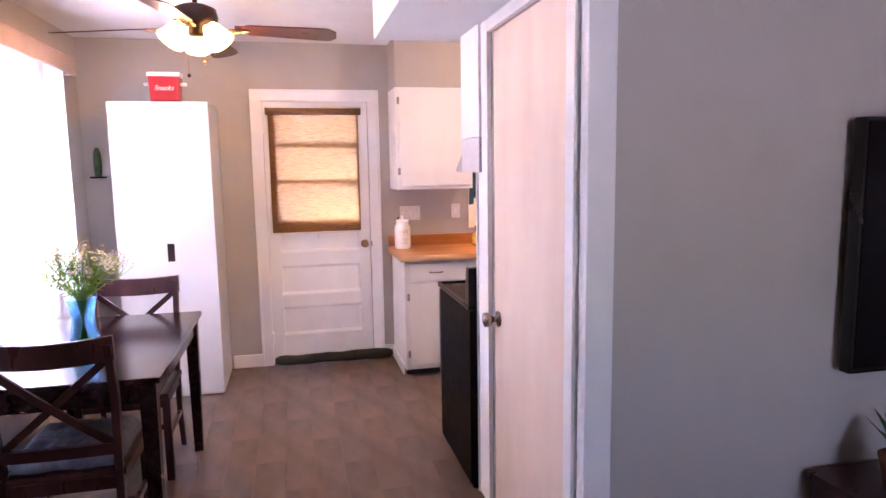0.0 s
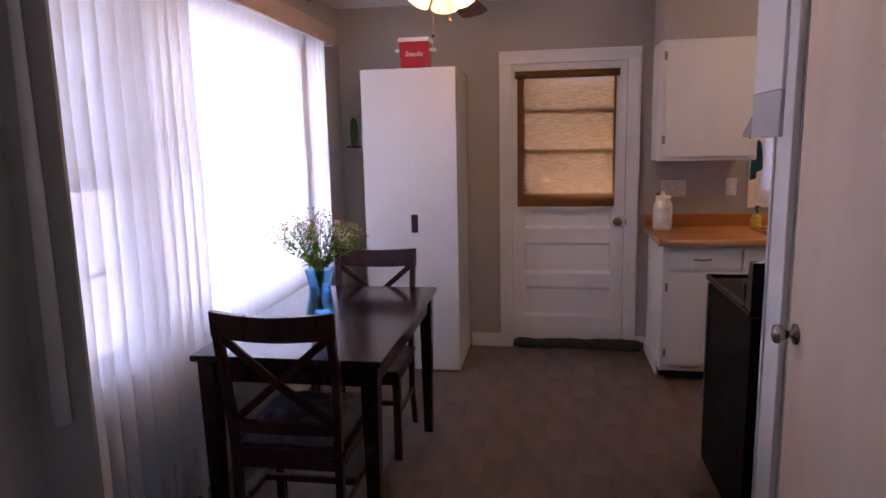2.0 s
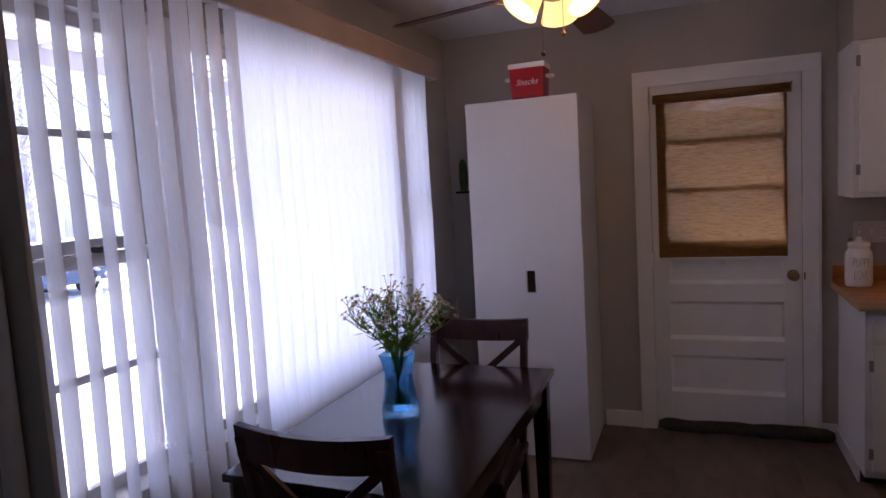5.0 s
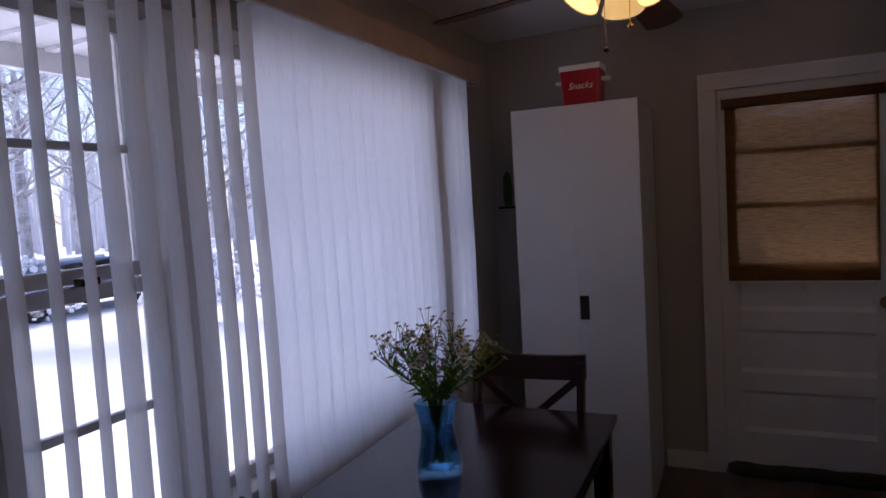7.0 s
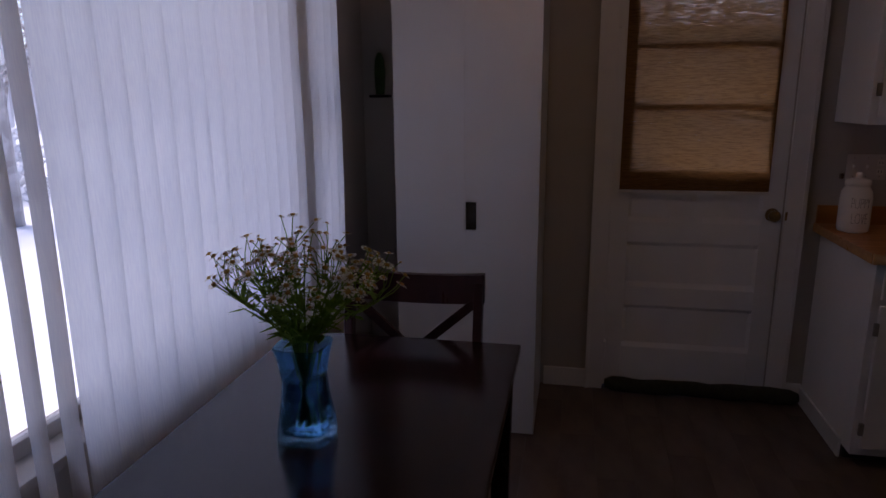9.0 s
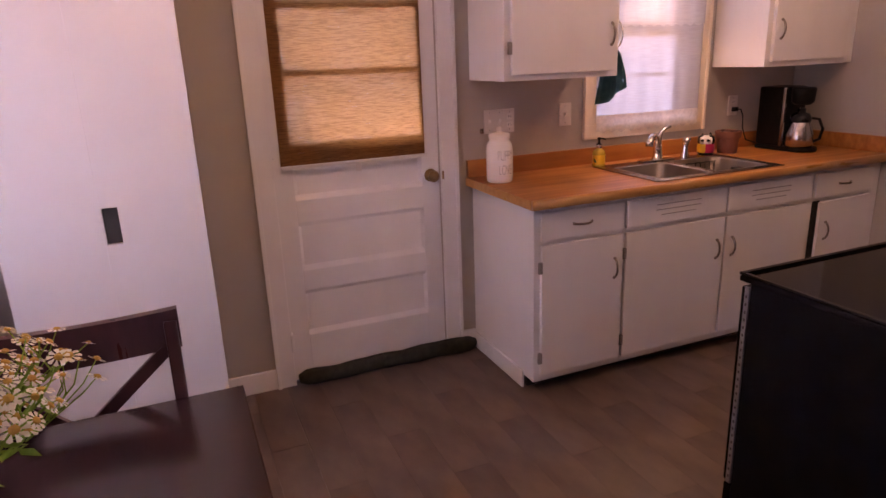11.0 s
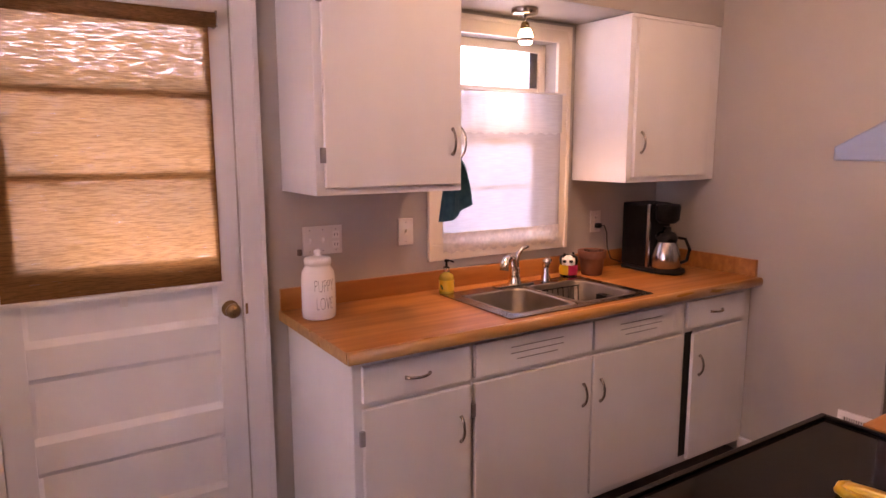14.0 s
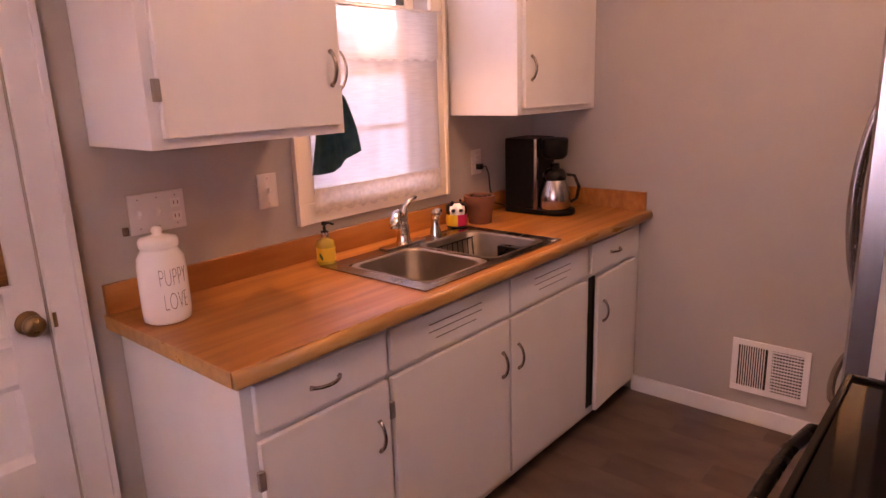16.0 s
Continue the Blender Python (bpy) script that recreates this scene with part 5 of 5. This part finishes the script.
# ---- vent on the east wall ----
vt = thing("wall_vent", (XR, -1.22, 0.145), "white metal wall return vent with two grilles", "vent")
# dark sheet on the wall paints the shade behind the grilles
part("backing", box(XR - .004, -1.355, 0.165, XR - .0015, -1.085, 0.368), M_RECSHADE, vt, "dark sheet painting the shade behind grille")
for b in ((-1.375, .145, -1.065, .170), (-1.375, .362, -1.065, .387), (-1.375, .170, -1.350, .362), (-1.090, .170, -1.065, .362), (-1.229, .170, -1.211, .362)):
    part("frame", box(XR - .012, b[0], b[1], XR - .001, b[2], b[3], .002), M_WHITE, vt)
for k in range(11):
    y = -1.200 + k * .0098
    part("slat", box(XR - .010, y, .171, XR - .005, y + .004, .361), M_WHITE, vt)
for k in range(13):
    z = .178 + k * .0145
    part("slat", box(XR - .010, -1.349, z, XR - .005, -1.230, z + .0055), M_WHITE, vt)
for k in range(10):
    part("slat", box(XR - .0125, -1.340 + k * .0115, .171, XR - .0105, -1.337 + k * .0115, .361), M_WHITE, vt)

# ---- stove run ----
M_EDGEM = mat("grey_metal_edge", (0.30, 0.29, 0.30), (0.24, 0.23, 0.24), 30, 0.4, 0.6)
st = thing("stove", (1.43, -2.05, 0), "black freestanding electric stove with glass cooktop", "stove")
part("body", box(1.066, -2.343, 0.03, 1.792, -1.715, 0.885, .004), M_STOVE, st)
part("cooktop", box(1.060, -2.343, 0.886, 1.798, -1.680, 0.903, .006), M_CERAN, st, "black glass cooktop")
for b in ((1.060, -1.692, 1.798, -1.678), (1.060, -2.262, 1.074, -1.692), (1.784, -2.262, 1.798, -1.692)):
    part("cooktop_rim", box(b[0], b[1], .9032, b[2], b[3], .911, .003), M_BLACK, st)
part("backguard", prism([(-2.343, .9035), (-2.265, .9035), (-2.295, 1.085), (-2.343, 1.085)], "x", 1.062, 1.796, .006), M_BLACK, st)
for k in range(5):
    part("knob", tube([(1.16 + k * .135, -2.282, 1.00), (1.16 + k * .135, -2.255, 1.003)], [.022, .018], 16), M_BLACKM, st)
od = part("oven_door", box(1.070, -1.7145, .26, 1.788, -1.682, .870, .006), M_BLACK, st)
part("edge_strip", box(1.0635, -1.7135, .26, 1.0695, -1.6985, .875, .001), M_EDGEM, od, "pale perforated metal edge")
for k in range(26):
    # raised dark boxes paint the shade in the perforations
    part("slot", box(1.0625, -1.7085, .28 + k * .0225, 1.0634, -1.7035, .288 + k * .0225), M_HOLE, od)
part("handle", tube([(1.13, -1.682, .80), (1.14, -1.640, .802), (1.25, -1.622, .803), (1.43, -1.617, .803), (1.61, -1.622, .803), (1.72, -1.640, .802), (1.73, -1.682, .80)], .014, 10), M_BLACKM, od, "dark oven handle bar", True)
part("drawer", box(1.070, -1.7145, .05, 1.788, -1.685, .250, .006), M_BLACK, st)
for x in (1.10, 1.76):
    for y in (-2.31, -1.75):
        part("foot", tube([(x, y, 0), (x, y, .032)], .018, 10), M_BLACKM, st)

ut = thing("spatula", (1.46, -2.0, .904), "yellow plastic spatula handle with hooked end resting on cooktop", "utensil")
own = bmesh.new()
rows = []
for k in range(15):
    u = k / 14
    y = -1.893 - .225 * u
    x = 1.466 + .012 * u
    w = .022 - .005 * math.sin(u * 3.1) + (.022 * max(0, (u - .6) / .4) ** 1.3)
    z = .9125 + .010 * math.sin(math.pi * u)
    th = .011 - .004 * u
    rows.append([own.verts.new(p) for p in ((x - w, y, z + .002), (x - w * .75, y, z + th), (x, y, z + th + .003), (x + w * .75, y, z + th), (x + w, y, z + .002), (x + w * .8, y, z), (x - w * .8, y, z))])
for a, b in zip(rows, rows[1:]):
    for k in range(7):
        own.faces.new((a[k], a[(k + 1) % 7], b[(k + 1) % 7], b[k]))
own.faces.new(rows[0])
own.faces.new(rows[-1])
part("handle", own, M_YELLOW, ut, "yellow moulded handle", True)
part("hook", tube([(1.446, -1.950, .9155), (1.441, -1.905, .9155), (1.448, -1.890, .9165), (1.466, -1.885, .9165), (1.484, -1.893, .9165)], [.006, .009, .0095, .009, .008], 8), M_YELLOW, ut, "", True)
part("head", prism([(-2.116, .9045), (-2.116, .9185), (-2.20, .9095), (-2.24, .9045)], "x", 1.435, 1.520, .002), M_BLACKM, ut, "black flat head")

u4 = thing("base_cabinet", (2.03, -2.1, 0), "white base cabinet between stove and refrigerator", "cabinet", "kitchen base cabinets")
part("body", box(1.803, -2.418, 0.06, 2.262, -1.800, 0.873), M_CAB, u4)
# near black again: the shade under the cabinet is in the colour
part("toe_kick", box(1.805, -2.41, 0, 2.260, -1.86, 0.059), M_RECSHADE, u4)
dd = part("door", box(1.82, -1.799, .10, 2.246, -1.781, .70, .004), M_CAB, u4)
pull("handle", (1.87, -1.781, .505), (1.87, -1.781, .60), (0, .03, 0), dd)
dd = part("drawer", box(1.82, -1.799, .728, 2.246, -1.781, .852, .004), M_CAB, u4)
pull("handle", (1.985, -1.781, .79), (2.08, -1.781, .79), (0, .03, 0), dd)
solo("small_countertop", box(1.802, -2.419, .8742, 2.264, -1.765, .914, .008), M_COUNTER, "short butcher-block laminate countertop beside stove", "countertop")

fr = thing("refrigerator", (2.73, -2.0, 0), "grey-sided refrigerator with two stainless steel french doors", "refrigerator")
part("body", box(2.274, -2.405, .02, 3.182, -1.704, 1.745, .006), M_FSIDE, fr, "textured dark grey cabinet")


def curved_door(x0, x1, z0, z1, name="door"):
    w = x1 - x0
    out = [(x0, -1.667), (x0, -1.614)] + [(x0 + .003 + (w - .006) * k / 10, -1.607 + .014 * math.sin(math.pi * k / 10) ** .7) for k in range(11)] + [(x1, -1.614), (x1, -1.667)]
    return part(name, prism(out, "z", z0, z1), M_STEELV, fr, "stainless steel " + name)


for x0, x1, hx in ((2.276, 2.725, 2.690), (2.729, 3.180, 2.764)):
    d = curved_door(x0, x1, .62, 1.735)
    pts = [(hx, -1.600, .770)] + [(hx, -1.597 + .072 * math.sin(math.pi * k / 14) ** .6, .77 + .70 * k / 14) for k in range(1, 14)] + [(hx, -1.600, 1.470)]
    part("handle", tube(pts, .014, 10), M_STEEL, d, "bowed steel handle", True)
    part("gasket", box(x0 + .003, -1.7032, .625, x1 - .003, -1.6675, 1.73), M_ROD, d, "pale door gasket")
d = curved_door(2.276, 3.180, .06, .61, "freezer_drawer")
part("handle", tube([(2.40, -1.597, .55)] + [(2.40 + .66 * k / 12, -1.592 + .055 * math.sin(math.pi * k / 12) ** .5, .55) for k in range(1, 12)] + [(3.06, -1.597, .55)], .012, 10), M_STEEL, d, "bowed steel handle", True)
for x in (2.32, 3.14):
    for y in (-2.35, -1.72):
        part("foot", tube([(x, y, 0), (x, y, .022)], .02, 10), M_BLACKM, fr)

hd = thing("range_hood", (1.45, -2.2, 1.525), "white under-cabinet range hood above stove", "range hood")
M_HOOD = mat("white_hood_enamel", (0.52, 0.53, 0.57), (0.48, 0.49, 0.53), 6, 0.3)
M_VISOR = mat("grey_hood_visor", (0.27, 0.28, 0.32), (0.24, 0.25, 0.29), 6, 0.3)
part("shell", box(1.096, -2.418, 1.527, 1.796, -2.114, 1.682, .003), M_HOOD, hd)
part("visor", prism([(-2.1135, 1.527), (-2.003, 1.527), (-2.003, 1.545), (-2.1135, 1.607)], "x", 1.096, 1.796, .003), M_VISOR, hd, "sloped grey visor")
part("filter", box(1.15, -2.35, 1.5245, 1.74, -2.06, 1.5268), M_NICKEL, hd, "mesh grease filter")
hc = thing("wall_cabinet", (1.45, -2.27, 1.683), "short white wall cabinet above range hood", "cabinet", "kitchen wall cabinets")
part("body", box(1.096, -2.418, 1.684, 1.796, -2.115, 2.163, .002), M_CAB, hc)
for x0, x1 in ((1.112, 1.442), (1.450, 1.780)):
    dd = part("door", box(x0, -2.1145, 1.705, x1, -2.096, 2.145, .004), M_CAB, hc)
    pull("handle", (x1 - .04 if x0 < 1.2 else x0 + .04, -2.096, 1.73), (x1 - .04 if x0 < 1.2 else x0 + .04, -2.096, 1.82), (0, .03, 0), dd)

# ---- closet door and casing ----
cl = thing("door_2", (1.15, -2.88, 0.01), "pale birch flush closet door with nickel knob", "door", kind="structure")
part("leaf", box(1.134, -3.318, .012, 1.170, -2.513, 2.108, .002), M_DOORW, cl)
k2 = part("knob", lathe(0, 0, [(.030, 0), (.030, .006), (.012, .010), (.011, .026), (.022, .034), (.028, .046), (.026, .058), (.012, .064), (0, .065)], 24), M_NICKEL, None, "satin nickel knob", True)
k2.parent = cl
k2.matrix_basis = Matrix.Translation((1.1335 - 1.15, -2.580 + 2.88, .897 - .01)) @ Matrix.Scale(1.15, 4) @ pose(0, 0, 0, 0, -90, 0)
for z in (.22, 1.09, 1.885):
    part("hinge", tube([(1.126, -3.322, z - .045), (1.126, -3.322, z + .045)], .008, 10), M_NICKEL, cl, "nickel hinge")
    part("hinge_leaf", box(1.1315, -3.318, z - .045, 1.1335, -3.296, z + .045), M_NICKEL, cl)
cf = thing("door_2_frame", (1.12, -2.88, 0), "white painted closet door casing", "door frame", kind="structure")
part("casing_board", box(1.108, -2.502, 0, 1.1295, -2.345, 2.163, .004), M_TRIM, cf)
part("casing_board", box(1.108, -3.405, 0, 1.1295, -3.326, 2.163, .004), M_TRIM, cf)
part("casing_board", box(1.108, -3.325, 2.113, 1.1295, -2.503, 2.163, .004), M_TRIM, cf)
for y in (-3.405, -2.363):
    part("bead", box(1.100, y, 0, 1.1075, y + .018, 2.16, .003), M_TRIM, cf)
part("jamb", box(1.1305, -3.329, 0, 1.24, -3.3195, 2.115), M_TRIM, cf)
part("jamb", box(1.1305, -2.5105, 0, 1.24, -2.5055, 2.115), M_TRIM, cf)
part("corner_board", box(1.118, YL - .022, 0, 1.208, YL - .001, ZC - .3, .004), M_TRIM, cf, "white corner casing on living-room side")
part("corner_board", box(1.118, YL - .0005, 0, 1.129, -3.41, 2.16, .003), M_TRIM, cf)

# ---- ceiling fan ----
FX, FYc = -0.172, -1.46
fan = thing("ceiling_fan", (FX, FYc, 2.13), "four-blade dark wood ceiling fan with three lit shades", "ceiling fan")
part("canopy", lathe(FX, FYc, [(.065, ZC - .001), (.06, ZC - .03), (.022, ZC - .045)], 24), M_BRONZE, fan, "", True)
part("downrod", tube([(FX, FYc, ZC - .04), (FX, FYc, 2.41)], .013, 10), M_BRONZE, fan)
part("motor", lathe(FX, FYc, [(.0, 2.415), (.06, 2.415), (.105, 2.395), (.115, 2.35), (.10, 2.305), (.06, 2.295), (.055, 2.27), (.03, 2.255), (0, 2.253)], 32), M_BRONZE, fan, "dark bronze motor housing", True)
for a in (-3, 83, 172, 262):
    m = pose(FX, FYc, 2.292, 0, 0, a)
    bm = bmesh.new()
    rows = []
    for k in range(15):
        u = k / 14
        r = .20 + .53 * u
        w = .052 + .020 * u
        if u > .9:
            w *= math.sqrt(max(.02, 1 - ((u - .9) / .1) ** 2 * .8))
        if u < .08:
            w *= .7
        rows.append([bm.verts.new(m @ Vector((r, s * w * 1.1, -s * w * .23 + t - .022 * u))) for s, t in ((-1, 0), (1, 0), (1, .006), (-1, .006))])
    for p0, p1 in zip(rows, rows[1:]):
        for k in range(4):
            bm.faces.new((p0[k], p0[(k + 1) % 4], p1[(k + 1) % 4], p1[k]))
    bm.faces.new(rows[0])
    bm.faces.new(rows[-1])
    b = part("blade", bm, M_FANW, fan, "dark cherry wood blade")
    bi = None
    for s in (-1, 1):
        bi = tube([m @ Vector((.09, s * .012, .0)), m @ Vector((.15, s * .035, -.012)), m @ Vector((.22, s * .030, -.006)), m @ Vector((.27, 0, -.004))], .006, 6, bi)
    part("blade_iron", bi, M_BRASS, b, "brass blade iron")
for a in (94, 214, 334):
    c, s = math.cos(radians(a)), math.sin(radians(a))
    axis = Vector((c * .62, s * .62, -.78)).normalized()
    base = Vector((FX + .055 * c, FYc + .055 * s, 2.328))
    part("lamp_arm", tube([(FX + .03 * c, FYc + .03 * s, 2.323), base, base + axis * .025], [.012, .012, .018], 10), M_BRONZE, fan)
    own = lathe(0, 0, [(r_ * 1.06, z_ * 1.04) for r_, z_ in [(.020, 0), (.034, .018), (.048, .045), (.056, .080), (.068, .118), (.071, .124), (.066, .119), (.053, .080), (.045, .045), (.030, .018), (.016, .002)]], 28)
    bmesh.ops.transform(own, matrix=Matrix.Translation(base + axis * .015) @ axis.to_track_quat('Z', 'Y').to_matrix().to_4x4(), verts=own.verts)
    sh = part("shade", own, M_LAMP, fan, "lit amber-white bell glass shade", True)
    b2 = bmesh.new()
    bmesh.ops.create_uvsphere(b2, u_segments=14, v_segments=10, radius=.026, matrix=Matrix.Translation(base + axis * .075))
    part("bulb", b2, M_BULB, sh, "lit bulb", True)
    lp = base + axis * .16
    point_lamp("fan_lamp", tuple(lp), 0.36, (1.0, 0.64, 0.34), .05)
for x, y, z in ((-.045, -.03, 2.05), (.035, -.02, 2.118)):
    part("pull_chain", tube([(FX + x, FYc + y, 2.26), (FX + x, FYc + y, z + .012)], .0013, 5), M_BRASS, fan)
    part("pull_fob", lathe(FX + x, FYc + y, [(0, z - .012), (.009, z - .006), (.011, z), (.006, z + .010), (0, z + .013)], 12), M_BRONZE if z < 2.07 else M_BRASS, fan, "", True)
spot = bpy.data.lights.new("sink_lamp_light", 'SPOT')
spot.energy, spot.color, spot.shadow_soft_size = 2.2, (1.0, 0.64, 0.35), .03
spot.spot_size, spot.spot_blend = radians(112), 1.0
new("sink_lamp_light", spot).matrix_world = look((2.102, -0.172, 1.965), (2.08, -0.30, 0.92))

# ---- small wall decoration, television ----
wd = thing("wall_ornament", (-1.06, 0, 1.48), "dark green cactus-shaped wall ornament on small shelf", "wall ornament")
part("cactus", lathe(-1.08, -.03, [(0, 1.520), (.022, 1.520), (.026, 1.56), (.028, 1.63), (.024, 1.69), (.012, 1.722), (0, 1.727)], 12), M_PLANT, wd, "dark green cactus shape", True)
part("shelf", box(-1.13, -.06, 1.505, -1.03, -.001, 1.519, .003), M_BLACKM, wd, "dark little shelf")

tv = thing("television", (2.55, YL - .05, 0.86), "large black flat television on living-room wall", "television")
part("cabinet", box(2.02, YL - .075, .865, 3.28, YL - .03, 1.69, .008), M_TV, tv)
part("screen", box(2.035, YL - .0775, .885, 3.265, YL - .0752, 1.675), M_BLACK, tv, "dark screen")
part("wall_mount", box(2.45, YL - .029, 1.1, 2.85, YL - .001, 1.45), M_BLACKM, tv)
con = thing("media_console", (2.6, YL - .25, 0), "dark wood media console below television", "console")
part("top", box(1.92, YL - .42, .50, 3.3, YL - .02, .53, .005), M_ESPC, con)
part("carcass", box(1.95, YL - .40, .06, 3.27, YL - .03, .499, .004), M_ESPC, con)
for x in (1.99, 3.23):
    for y in (YL - .37, YL - .06):
        part("leg", box(x - .025, y - .025, 0, x + .025, y + .025, .061), M_ESPC, con)
hp = thing("house_plant", (2.10, YL - .22, .53), "small green house plant in terracotta pot on console", "plant")
part("pot", lathe(2.10, YL - .22, [(0, .531), (.05, .531), (.068, .62), (.072, .64), (.064, .64), (.06, .625), (0, .625)], 20), M_TERRA, hp, "", True)
rp = random.Random(8)
for k in range(14):
    a, ln = rp.uniform(0, 6.28), rp.uniform(.10, .20)
    p0 = Vector((2.10, YL - .22, .63))
    dv = Vector((math.cos(a), math.sin(a), rp.uniform(.8, 2.2))).normalized()
    sd = dv.cross(Vector((0, 0, 1))).normalized() * .014
    b2 = bmesh.new()
    q = [p0, p0 + dv * ln * .45 + sd, p0 + dv * ln + Vector((0, 0, -.02)), p0 + dv * ln * .45 - sd]
    b2.faces.new([b2.verts.new(p) for p in q])
    bmesh.ops.solidify(b2, geom=b2.faces[:], thickness=.0015)
    part("leaf", b2, M_PLANT, hp)

# ---- floor planks ----
plank_meshes = {}


def plank_mesh(length, width=0.152):
    key = round(length, 3)
    if key not in plank_meshes:
        own = box(0.0002, 0.0002, -0.0035, width - .0002, length - .0002, 0.0, 0.0006, 1)
        bmesh.ops.recalc_face_normals(own, faces=own.faces)
        me = bpy.data.meshes.new("plank")
        own.to_mesh(me)
        own.free()
        me.materials.append(M_FLOOR)
        plank_meshes[key] = me
    return plank_meshes[key]


rp = random.Random(21)
PL, PW = 0.915, 0.152
col = 0
x = XW
while x < XR + .1:
    y = 0.0 - PL * ((col * 0.37) % 1.0) * .999
    spans = [(y, 0.0)] if y < -0.05 else []
    end = y if spans else 0.0
    stop_y = YB if x < 1.0 else -2.42
    while end > stop_y:
        nxt = max(end - PL, stop_y)
        if end - nxt > .02:
            spans.append((nxt, end))
        end = nxt
    for y0, y1 in spans:
        p = new("plank", plank_mesh(y1 - y0))
        p.parent = floor_ob
        p.location = (x, y0, 0)
    x += PW
    col += 1
big = part("floor_far_planks", box(1.19, YB, -.0035, 4.6, -3.45, -.0005), M_FLOOR, floor_ob)
tagged(big, kind="stuff")
